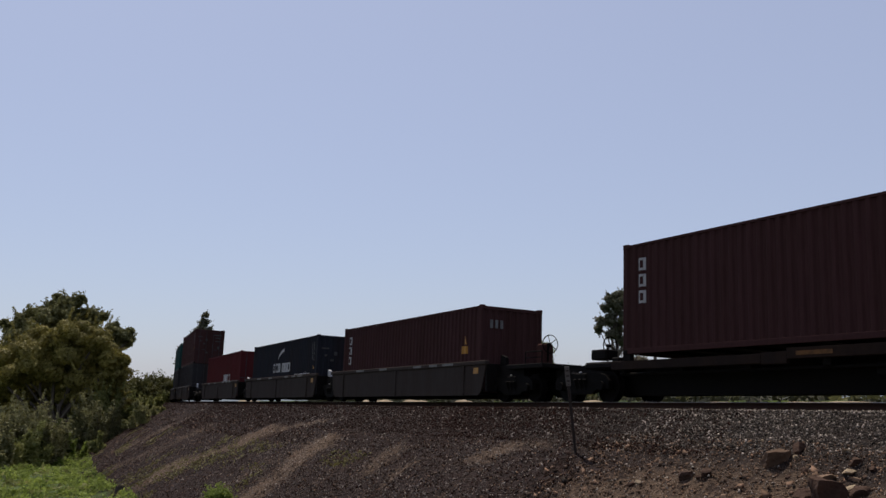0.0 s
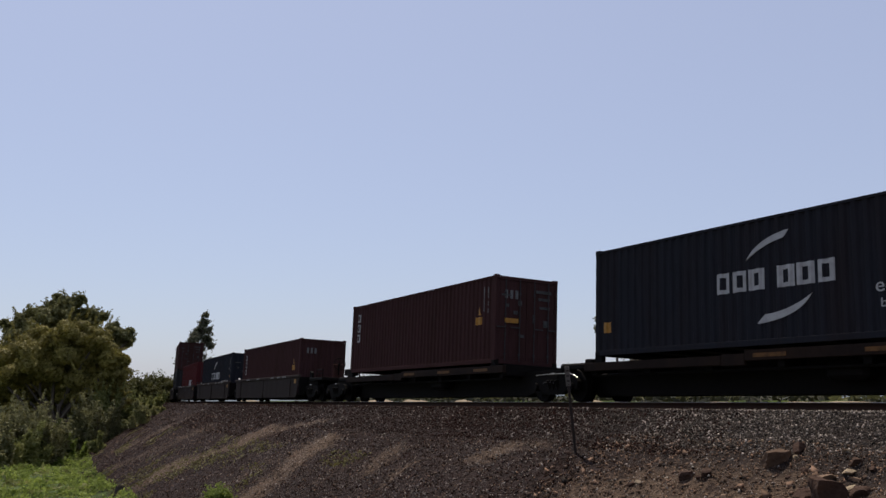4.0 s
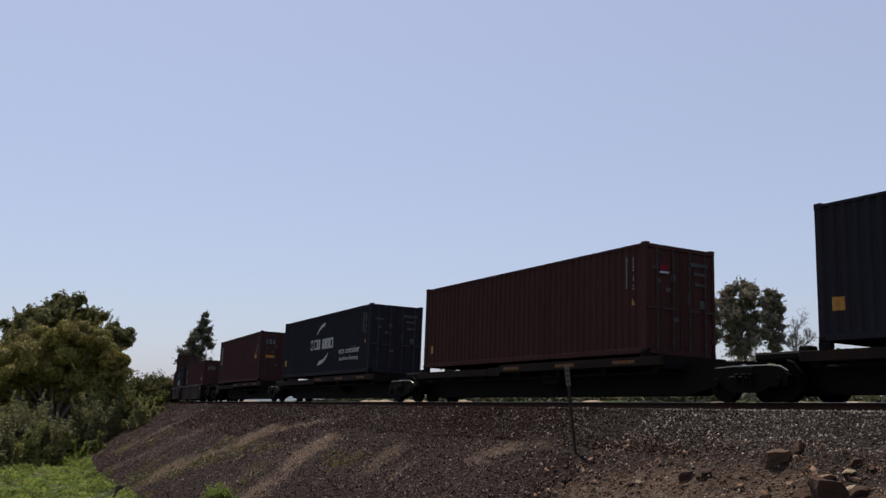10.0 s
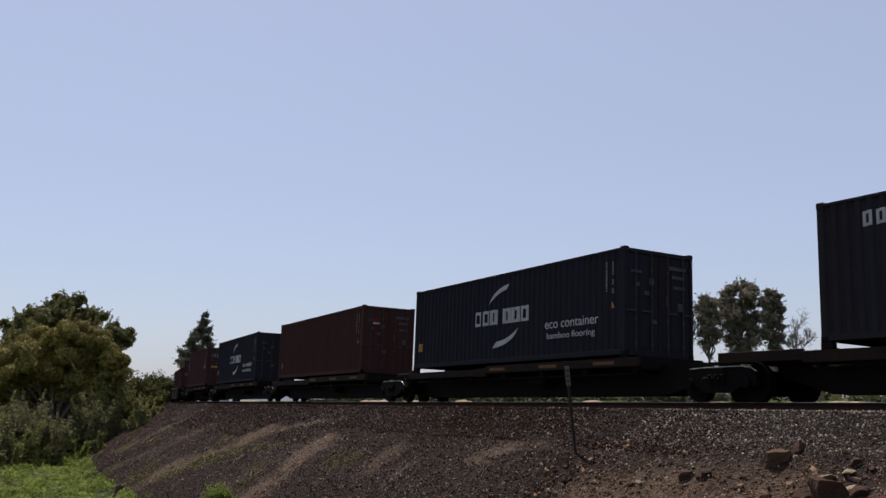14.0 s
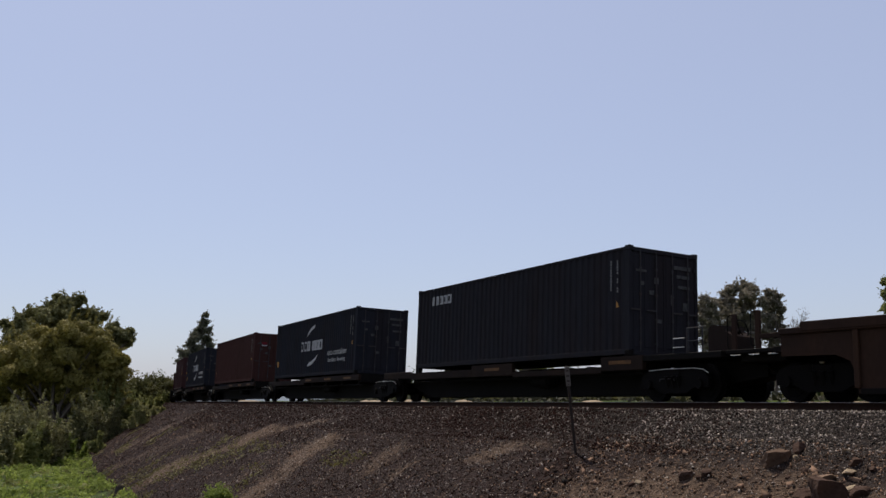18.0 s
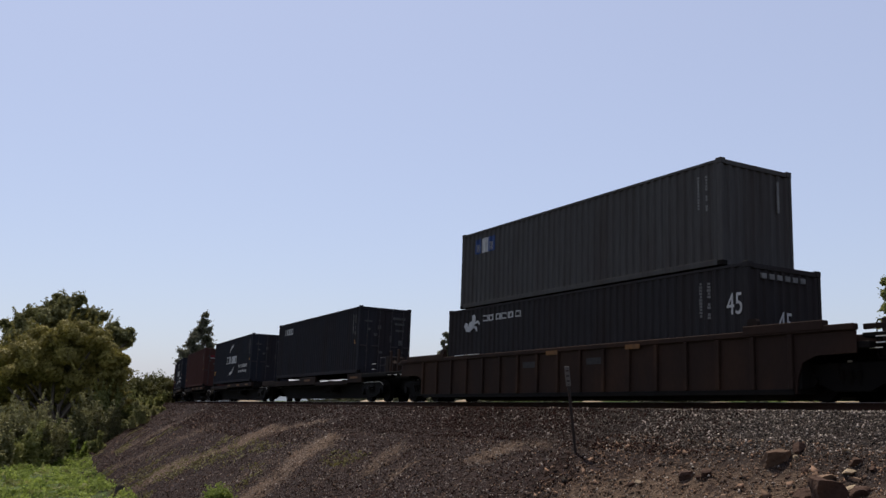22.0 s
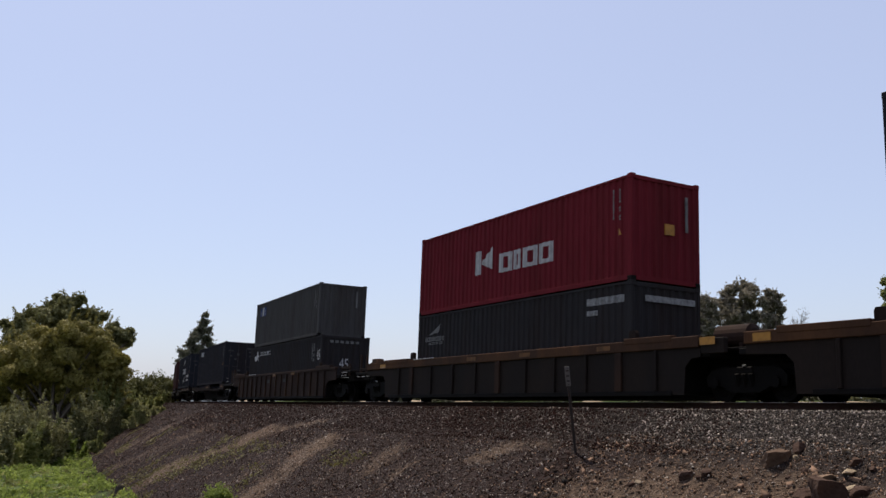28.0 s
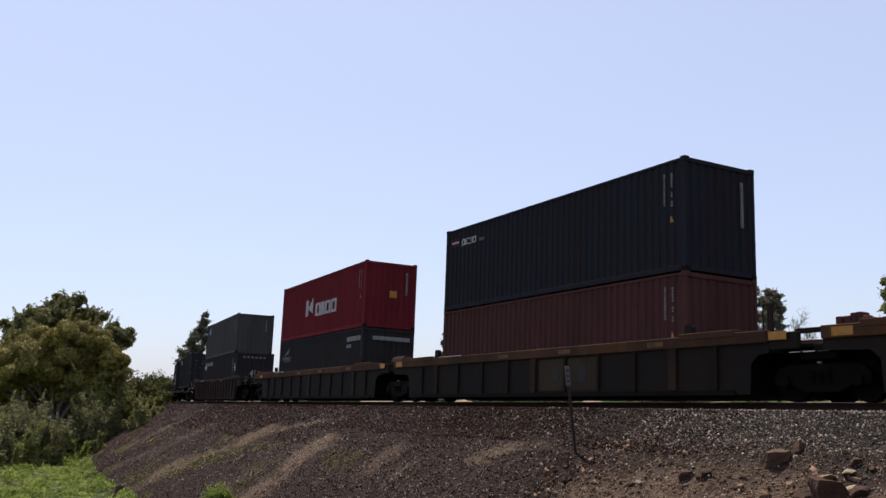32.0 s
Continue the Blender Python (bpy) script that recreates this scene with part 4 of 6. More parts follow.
# low pale ridges on the far verge, for bright ground and rail-head shine
def ridge(px0, px1, d, top, seed):
    """A low uneven heap along the track at d, between two columns of the view."""
    ends = []
    for px in (px0, px1):
        k = np.arange(15.0, 120.0, 0.1)
        s, dd, = off_track((px - 784) / 1631.0 / math.cos(radians(9.369)) * k, k)
        ends.append(float(s[int(np.argmin(np.abs(dd - d)))]))
    ss = np.linspace(max(ends), min(ends), max(8, int(abs(ends[0] - ends[1]) / 0.25)))
    n = len(ss)
    tops = top * (0.72 + 0.28 * lumps(ss, ss * 0, 0.5, seed)) * np.clip(np.minimum(np.arange(n), n - 1 - np.arange(n)) / (n * 0.18), 0, 1)
    rows = []
    for off, frac in ((0.8, 0), (0.35, 0.7), (0.0, 1.0), (-0.4, 0.75), (-0.9, 0)):
        x, y = on_track(ss, d + off + 0.08 * lumps(ss, ss * 0 + off, 0.4, seed))
        z = ground_z(x, y)[0]
        rows.append(np.stack([x, y, np.where(frac > 0, np.maximum(z - 0.03, z + (RAIL_Z - z + tops) * frac * (tops > 0)), z - 0.05)], 1))
    f = np.array([(k * n + i, k * n + i + 1, (k + 1) * n + i + 1, (k + 1) * n + i) for k in range(4) for i in range(n - 1)])
    return tagged(from_arrays("pale_ridge", np.concatenate(rows), f, PALE_ROCK, True), "low pale ridge beyond the track, for bright ground and rail shine", "gravel heap", group="pale heaps beyond the track")


# the last two are added in place of the shining line of a rail head
for px0, px1, d_, top, sd in ((430, 470, -6.5, 0.16, 1), (640, 696, -6.5, 0.15, 2), (716, 752, -6.5, 0.18, 3), (806, 828, -6.5, 0.14, 4), (1018, 1060, -6, 0.12, 5), (1240, 1290, -5.2, 0.05, 7), (1350, 1550, -5, 0.06, 6)):
    ridge(px0, px1, d_, top, sd)

# trees behind the track
for px, dist, spots, n, size, mat, seed, lab in (
        (352, 190, [(363, 560, 8), (361, 573, 12), (354, 586, 14), (370, 588, 11), (346, 602, 15), (366, 604, 15), (338, 616, 13), (328, 628, 13), (374, 614, 9), (352, 628, 20), (340, 650, 22), (364, 650, 20)],
         28000, 0.17, DARK_EUC, 61, "tall tapering dark eucalyptus tree behind the track"),
        (1094, 150, [(1098, 528, 16), (1080, 532, 13), (1112, 536, 13), (1072, 548, 12), (1095, 548, 18), (1118, 552, 10), (1065, 572, 11), (1080, 568, 14), (1104, 568, 16), (1060, 585, 9), (1092, 588, 15),
                     (1112, 586, 11), (1078, 596, 11), (1100, 606, 13)], 46000, 0.14, DARK_EUC, 62, "grey-green eucalyptus tree with a sparse rounded crown"),
        (1254, 150, [(1250, 534, 13), (1262, 542, 12), (1243, 548, 12), (1256, 558, 17), (1240, 566, 11), (1266, 568, 14), (1250, 580, 17), (1240, 592, 12), (1264, 594, 15), (1252, 608, 16)],
         40000, 0.13, EUC_LEAF, 63, "grey-green eucalyptus tree with a brownish crown"),
        (1316, 152, [(1322, 508, 13), (1304, 512, 14), (1338, 512, 10), (1290, 522, 14), (1320, 526, 20), (1282, 538, 14), (1302, 540, 20), (1332, 540, 18), (1280, 556, 14), (1296, 560, 18), (1318, 562, 20),
                     (1338, 562, 15), (1286, 578, 16), (1306, 582, 20), (1330, 584, 18), (1296, 602, 18), (1324, 606, 18), (1310, 625, 20), (1350, 540, 12), (1352, 566, 15), (1350, 592, 14)], 95000, 0.13, EUC_LEAF, 64, "broad rounded grey-green eucalyptus tree"),
        (1370, 155, [(1362, 520, 12), (1374, 526, 12), (1356, 538, 14), (1372, 542, 15), (1384, 550, 10), (1360, 558, 16), (1378, 564, 14), (1368, 578, 16), (1384, 580, 10), (1358, 596, 16), (1376, 600, 14), (1366, 618, 16)],
         46000, 0.13, EUC_LEAF, 66, "grey-green eucalyptus tree beside a broader one"),
        (792, 150, [(788, 594, 6), (795, 600, 8), (784, 608, 6), (800, 612, 9), (790, 618, 8), (779, 630, 7), (794, 632, 11), (806, 628, 8), (783, 645, 9), (800, 650, 12)],
         14000, 0.13, DARK_EUC, 67, "small sparse dark green tree behind the track"),
        (908, 130, [(906, 598, 8), (915, 604, 9), (898, 609, 8), (891, 622, 7), (908, 618, 12), (922, 622, 9), (896, 636, 11), (914, 640, 13), (902, 652, 12), (938, 612, 8), (934, 628, 10), (950, 620, 7), (960, 614, 8), (972, 616, 7), (950, 634, 10), (968, 630, 9), (940, 646, 12), (964, 646, 12)],
         30000, 0.12, SCRUB_LEAF, 68, "low spreading yellow-green tree behind the track"),
        (1604, 90, [(1574, 500, 12), (1590, 492, 16), (1578, 522, 15), (1598, 530, 24), (1572, 548, 12), (1580, 572, 15), (1574, 596, 10), (1600, 580, 26), (1590, 612, 20), (1620, 540, 30)],
         36000, 0.12, SCRUB_LEAF, 65, "yellow-green drooping eucalyptus tree")):
    X, Y = spot(px, dist)
    tree("eucalyptus_tree", X, Y, 1.2, crown_at(spots, px, dist, 1.2, seed), int(n * (0.5 if mat is EUC_LEAF else 0.66)), size * 1.2, mat, PALE_BARK, 0.3, lab, "tree", seed, 0.6, group="eucalyptus trees behind the track", fork=0.42, tufts=(22, 0.33, 0.25, 0.2, 0.08), core=n // 24)
for px, dist, h, half, seed, lf, lab in ((1157, 150, 18.5, 3.6, 71, 0, "leafless pale-barked tree behind the track"), (1214, 152, 18.4, 2.9, 72, 0, "leafless pale-barked tree behind the track"), (1404, 152, 15.6, 2.8, 73, 300, "thin almost leafless pale tree behind the track"),
                                   (1124, 158, 14, 2.6, 74, 900, "small almost leafless tree behind the track")):
    X, Y = spot(px, dist)
    bare_tree(X, Y, 1.2, h, half, seed, lab, lf)
for px, dist, wide, high, n, mat, seed, lab in ((1132, 160, 3.0, 11.5, 5000, EUC_LEAF, 84, "brownish green shrub below the trees"),
                                                (1330, 165, 7.0, 9.0, 7000, EUC_LEAF, 85, "brownish green shrub below the trees"), (1500, 210, 5.5, 10.5, 4500, DARK_LEAF, 86, "distant dark green tree behind the track"),
                                                (1545, 215, 3.0, 11.5, 3000, DARK_LEAF, 87, "distant dark green tree behind the track"), (1455, 220, 5.0, 9.0, 3500, DARK_LEAF, 88, "distant dark green tree behind the track"), (870, 190, 6.0, 8.0, 4000, DARK_LEAF, 89, "distant dark green shrub behind the track"),
                                                (700, 200, 9.0, 6.0, 4500, DARK_LEAF, 90, "distant dark green shrub behind the track"), (1020, 180, 6.0, 6.5, 4000, DARK_LEAF, 91, "distant dark green shrub behind the track")):
    bush(px, dist, wide, high, n, 0.34, mat, lab, seed, "tree" if high > 8 else "bush", base=1.2)

def palm(px, dist, top, seed):
    """A fan palm: slim trunk and a round head of stiff folded fronds."""
    x, y = spot(px, dist)
    g = random.Random(seed)
    root = tagged(new("palm_tree"), "distant dark fan palm with a slim trunk", "palm tree", group="palms behind the track")
    root.matrix_basis = pose(x, y, 1.2)
    head = top - 1.2 - 1.4
    bm = bmesh.new()
    limb(bm, bend((0, 0, -0.3), (0.1, 0, head), g, 4, 0.01), 0.24, 0.17)
    part("trunk", bm, BARK, root)
    for k in range(38):
        ang, up = g.uniform(0, 2 * math.pi), g.uniform(-0.75, 1.0)
        out = Vector((math.cos(ang), math.sin(ang), up)).normalized()
        side = out.cross(Vector((0, 0, 1))).normalized()
        base, reach = Vector((0.1, 0, head)), g.uniform(1.15, 1.65)
        bm = bmesh.new()
        stem = base + out * reach * 0.45
        hub = bm.verts.new(stem)
        limb_pts = []
        for j in range(9):
            a = radians(-80 + 20 * j)
            tip = stem + (out * math.cos(a) + side * math.sin(a)) * reach * 0.6 - Vector((0, 0, 0.12 * reach))
            wide = side * math.cos(a) * 0.05 - out * math.sin(a) * 0.05
            mid = stem + (tip - stem) * 0.55
            limb_pts.append((bm.verts.new(mid - wide), bm.verts.new(tip), bm.verts.new(mid + wide)))
        for q in limb_pts:
            bm.faces.new((hub, *q))
        rod(bm, base, stem, 0.03, seg=4)
        part("frond", bm, DARK_LEAF, root)
    return root


palm(1448, 200, 13.2, 1)
palm(1486, 202, 13.7, 2)
for px, spots, n, size, mat, seed, lab in (
        (938, [(890, 619, 6), (893, 634, 6), (888, 648, 8), (905, 606, 9), (930, 609, 8), (942, 614, 9), (962, 614, 8), (970, 624, 9), (950, 634, 11), (916, 622, 12), (932, 627, 11), (964, 638, 10), (908, 640, 12), (930, 648, 14), (955, 652, 14)],
         14000, 0.16, SCRUB_LEAF, 83, "sunlit yellow-green broadleaf tree behind the track"),
        (819, [(813, 590, 5), (821, 597, 4), (815, 604, 7), (825, 609, 5), (813, 616, 8), (828, 621, 5), (818, 634, 10), (822, 650, 12)], 5200, 0.13, DARK_LEAF, 81, "dark wispy tree behind the track")):
    X, Y = spot(px, 160)
    tree("broadleaf_tree", X, Y, 1.2, crown_at(spots, px, 160, 1.2, seed), n, size, mat, BARK, 0.14, lab, "tree", seed, fork=0.5)

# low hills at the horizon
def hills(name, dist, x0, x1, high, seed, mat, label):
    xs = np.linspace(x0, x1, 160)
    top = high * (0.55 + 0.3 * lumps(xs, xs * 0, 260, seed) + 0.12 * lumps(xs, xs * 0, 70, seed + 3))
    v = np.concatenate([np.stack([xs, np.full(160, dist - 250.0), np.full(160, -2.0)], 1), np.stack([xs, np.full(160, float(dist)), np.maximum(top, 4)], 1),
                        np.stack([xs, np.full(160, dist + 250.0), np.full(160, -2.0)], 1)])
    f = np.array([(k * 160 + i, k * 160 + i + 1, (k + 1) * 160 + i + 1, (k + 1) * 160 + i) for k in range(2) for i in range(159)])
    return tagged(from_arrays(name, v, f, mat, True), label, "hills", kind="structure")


# distance haze is put into the hills' blue-grey base colour
hills("backdrop", 2400, -2200, 2200, 75, 2, shade("haze_tinted_hill", (0.16, 0.19, 0.22), rough=1.0, scale=0.01, fine=0.08, bump=0), "low hazy blue-grey hills at the horizon")


# ---------------------------------------------------------------- containers
PITCH = 0.278


def fold_xs(x0, x1):
    """Where a folded steel wall changes direction, with its depth there (0 outside, 1 inside)."""
    n = max(1, round((x1 - x0) / PITCH))
    p = (x1 - x0) / n
    out = []
    for i in range(n):
        a = x0 + i * p
        out += [(a, 0), (a + 0.33 * p, 0), (a + 0.5 * p, 1), (a + 0.83 * p, 1)]
    return out + [(x1, 0)]


def folded_wall(x0, x1, z0, z1, y, deep=0.044, thick=0.012):
    """A folded wall in the x-z plane whose outside faces +y at y."""
    bm = bmesh.new()
    rows = []
    for x, k in fold_xs(x0, x1):
        yo = y - k * deep
        rows.append([bm.verts.new(c) for c in ((x, yo, z0), (x, yo, z1), (x, y - deep - thick - 0.002, z1), (x, y - deep - thick - 0.002, z0))])
    for a, b in zip(rows, rows[1:]):
        for i in range(4):
            bm.faces.new((a[i], b[i], b[(i + 1) % 4], a[(i + 1) % 4]))
    bm.faces.new(rows[0])
    bm.faces.new(rows[-1][::-1])
    bmesh.ops.recalc_face_normals(bm, faces=bm.faces)
    return bm


def wall_y(x, x0, x1, y, deep=0.044):
    pts = fold_xs(x0, x1)
    return y - deep * float(np.interp(x, [p[0] for p in pts], [p[1] for p in pts]))


def turned(bm, deg):
    bmesh.ops.transform(bm, matrix=pose(0, 0, 0, 0, 0, deg), verts=bm.verts)
    return bm


class Box:
    """A steel shipping container: x forwards, y towards the camera, z up from its bottom."""

    def __init__(self, label, material, length=12.192, high=2.896, rear="doors", front="wall", group="containers on the train"):
        self.l, self.h, self.m = length / 2, high, material
        self.root = r = tagged(new("shipping_container"), label, "container", group=group)
        L, H, W = self.l, high, 1.219
        for y in (W, -W):
            bm = folded_wall(-L + 0.17, L - 0.17, 0.15, H - 0.075, W - 0.012)
            self.side = part("side_wall", bm if y > 0 else turned(bm, 180), material, r)
            a, b = (y - 0.06, y) if y > 0 else (y, y + 0.06)
            box_part("top_rail", material, r, (-L + 0.17, L - 0.17, a, b, H - 0.075, H - 0.012), 0)
            a, b = (y - 0.05, y) if y > 0 else (y, y + 0.05)
            bm = block(bmesh.new(), -L + 0.17, L - 0.17, a, b, 0.012, 0.15, bevel=0.006)
            part("bottom_rail", bm, material, r)
            for x in (L, -L):
                box_part("corner_post", material, r, (x - 0.165 if x > 0 else x + 0.003, x - 0.003 if x > 0 else x + 0.165, y - 0.10 if y > 0 else y + 0.002, y - 0.002 if y > 0 else y + 0.10, 0.118, H - 0.118), 0.012)
                for z in (0.0, H - 0.118):
                    box_part("corner_casting", CAR_BLACK if z == 0 else material, r, (x - 0.178 if x > 0 else x - 0.004, x + 0.004 if x > 0 else x + 0.178,
                             y - 0.162 if y > 0 else y - 0.004, y + 0.004 if y > 0 else y + 0.162, z, z + (0.118 if z == 0 else 0.143)), 0.012)
        bm = folded_wall(-L + 0.12, L - 0.12, -W + 0.06, W - 0.06, 0.0, 0.02)
        bmesh.ops.transform(bm, matrix=Matrix.Translation((0, 0, H - 0.016)) @ Matrix.Rotation(radians(90), 4, "X"), verts=bm.verts)
        part("roof", bm, material, r)
        bm = block(bmesh.new(), -L + 0.18, L - 0.18, -W + 0.06, W - 0.06, 0.11, 0.15)
        part("floor", bm, CAR_BLACK, r)
        for i in range(9):
            x = -L + 1.0 + i * (2 * L - 2.0) / 8
            box_part("cross_member", CAR_BLACK, r, (x - 0.025, x + 0.025, -W + 0.06, W - 0.06, 0.02, 0.11), 0)
        for x, kind in ((-L, rear), (L, front)):
            turn = 90 if x < 0 else -90
            box_part("header", material, r, (x + 0.004 if x < 0 else x - 0.10, x + 0.10 if x < 0 else x - 0.004, -W + 0.17, W - 0.17, H - 0.13, H - 0.012))
            box_part("end_sill", material, r, (x + 0.004 if x < 0 else x - 0.10, x + 0.10 if x < 0 else x - 0.004, -W + 0.17, W - 0.17, 0.012, 0.14))
            if kind == "wall":
                bm = folded_wall(-W + 0.11, W - 0.11, 0.14, H - 0.13, L - 0.02, 0.045)
                part("end_wall", turned(bm, turn), material, r)
            else:
                for sd in (1, -1):
                    y0, y1 = (0.008, W - 0.105) if sd > 0 else (-W + 0.105, -0.008)
                    bm = block(bmesh.new(), -L + 0.035, -L + 0.075, y0, y1, 0.145, H - 0.135, bevel=0.008)
                    door = part("door", bm, material, r)
                    for k in range(3):
                        ym = y0 + (k + 0.5) * (y1 - y0) / 3
                        part("panel", block(bmesh.new(), -L + 0.018, -L + 0.04, ym - 0.11, ym + 0.11, 0.22, H - 0.21, bevel=0.01), material, door)
                    for k in (0.25, 0.75):
                        ym = y0 + k * (y1 - y0)
                        bm = rod(bmesh.new(), (-L - 0.012, ym, 0.10), (-L - 0.012, ym, H - 0.09), 0.017, seg=8)
                        for z in (0.3, 0.95, 1.6, 2.3):
                            block(bm, -L - 0.03, -L + 0.02, ym - 0.03, ym + 0.03, z, z + 0.06)
                        part("lock_rod", bm, GALV, door, "dull galvanised lock rod")
                        bm = block(bmesh.new(), -L - 0.045, -L - 0.02, ym, ym + 0.34 * sd, 1.18, 1.22, bevel=0.004)
                        part("door_handle", bm, GALV, door)
                    for z in (0.4, 1.1, 1.8, H - 0.5):
                        ym = y1 if sd > 0 else y0
                        box_part("hinge", material, door, (-L - 0.002, -L + 0.04, ym - 0.05, ym + 0.05, z, z + 0.12), 0.004)

    def mark(self, x0, x1, z0, z1, material, name="marking", label="", shape=None):
        return part(name, self.strip(x0, x1, z0, z1, shape), material, self.root, label)

    def strip(self, x0, x1, z0, z1, shape=None):
        """Paint on the near side that follows its folds. shape(u) gives low and high, 0 to 1, at u along it."""
        a, b = min(x0, x1), max(x0, x1)
        lim = (-self.l + 0.17, self.l - 0.17)
        flat = a < lim[0] or b > lim[1]
        xs = sorted({a, b, *[x for x, _ in fold_xs(*lim) if a < x < b], *([a + (b - a) * i / 16 for i in range(17)] if shape else [])})
        bm = bmesh.new()
        rows = []
        for x in xs:
            lo, hi = shape((x - a) / (b - a)) if shape else (0, 1)
            y = 1.222 if flat else wall_y(x, *lim, 1.207)
            rows.append([bm.verts.new((x, y + dy, z0 + k * (z1 - z0))) for k, dy in ((lo, 0.004), (hi, 0.004), (hi, -0.004), (lo, -0.004))])
        for p, q in zip(rows, rows[1:]):
            for i in range(4):
                bm.faces.new((p[i], q[i], q[(i + 1) % 4], p[(i + 1) % 4]))
        bm.faces.new(rows[0])
        bm.faces.new(rows[-1][::-1])
        bmesh.ops.recalc_face_normals(bm, faces=bm.faces)
        return bm

    def end_mark(self, y0, y1, z0, z1, material, name="marking", out=0.0):
        """Paint on the rear end."""
        x = -self.l - 0.004 - out
        return part(name, block(bmesh.new(), x, x + 0.03 + out, y0, y1, z0, z1), material, self.root)

    def place_at(self, s, bottom, half=8.0):
        MOVERS.append((self.root, s, half, bottom))
        self.root.matrix_basis = ride(s, half) @ pose(0, 0, bottom)
        return self


GALV = shade("dull_galvanised_steel", (0.0491, 0.0481, 0.0502), rough=0.8, metal=0.0, spec=0.05, second=RUST, amount=0.4, scale=5)


def merged(pieces):
    """Several small meshes as one."""
    bm = pieces[0]
    for k in pieces[1:]:
        tmp = bpy.data.meshes.new("tmp")
        k.to_mesh(tmp)
        k.free()
        bm.from_mesh(tmp)
        bpy.data.meshes.remove(tmp)
    return bm


def curve_points(*legs, n=9):
    """Points along quadratic bends, each (start, control, end)."""
    out = []
    for a, c, b in legs:
        for i in range(n):
            u = i / n
            out.append(tuple((1 - u) ** 2 * p + 2 * u * (1 - u) * q + u * u * r for p, q, r in zip(a, c, b)))
    return out


def decal(box, outline, material, name="logo_shape", y=1.2135):
    """A thin painted shape on the near side, from its outline in x and z."""
    bm = bmesh.new()
    lo, hi = [bm.verts.new((a, y - 0.012, c)) for a, c in outline], [bm.verts.new((a, y, c)) for a, c in outline]
    k = len(outline)
    bm.faces.new(lo)
    bm.faces.new(hi[::-1])
    for i in range(k):
        bm.faces.new((lo[i], lo[(i + 1) % k], hi[(i + 1) % k], hi[i]))
    bmesh.ops.triangulate(bm, faces=bm.faces)
    bmesh.ops.recalc_face_normals(bm, faces=bm.faces)
    return part(name, bm, material, box.root)


def open_block(box, x0, x1, z0, z1, material, name="logo_block", bar=0.3):
    """A plain hollow block in place of one letter of a maker's name."""
    w, h = x0 - x1, z1 - z0
    b, c = min(w * bar, h * 0.3), h * 0.2
    pieces = [box.strip(x0, x0 - b, z0, z1), box.strip(x1 + b, x1, z0, z1), box.strip(x0 - b, x1 + b, z1 - c, z1), box.strip(x0 - b, x1 + b, z0, z0 + c)]
    bm = merged(pieces)
    return part(name, bm, material, box.root)


def blocks(box, x0, x1, z0, z1, n, material, gap=0.22, name="logo_block"):
    """A row of n plain hollow blocks in place of a maker's lettering, forwards to backwards."""
    w = (x0 - x1) / n
    for i in range(n):
        open_block(box, x0 - i * w, x0 - (i + 1 - gap) * w, z0, z1, material, name)


def id_marks(box, doors=True, amber=True):
    """The small columns of unreadable marks beside the rear corner."""
    h = box.h
    g = random.Random(round(box.root.location.x * 10) + round(h * 1000))
    for x, zs in ((-5.34, ((h - 1.16, h - 0.33),)), (-5.61, ((h - 0.75, h - 0.35), (h - 0.98, h - 0.84), (h - 1.24, h - 1.08)))):
        for a, b in zs:
            dashes, z = [], b
            while z > a + 0.05:
                w = g.uniform(0.022, 0.036)
                dashes.append(box.strip(x + w, x - w, z - g.uniform(0.052, 0.066), z))
                z -= 0.077
            tagged(part("marking", merged(dashes), PALE, box.root), "column of small unreadable pale marks", kind="stuff")
    if amber:
        box.mark(-5.5, -5.66, h - 1.62, h - 1.45, AMBER, "warning_mark", shape=lambda u: (0, 1 - abs(2 * u - 1) * 0.9))
    if doors:
        for y0, y1, a, b in ((-0.95, -0.35, h - 0.48, h - 0.38), (-0.9, -0.45, h - 0.72, h - 0.63), (-0.9, -0.5, h - 1.0, h - 0.92), (0.36, 0.52, h - 1.25, h - 1.14), (-0.85, -0.66, h - 1.6, h - 1.38), (0.62, 0.98, h - 0.66, h - 0.60), (0.20, 0.34, h - 0.95, h - 0.78), (0.70, 0.82, h - 1.02, h - 0.92), (-0.32, -0.24, h - 1.5, h - 1.2), (0.10, 0.26, h - 2.0, h - 1.9)):
            box.end_mark(y0, y1, a, b, SMUDGE)


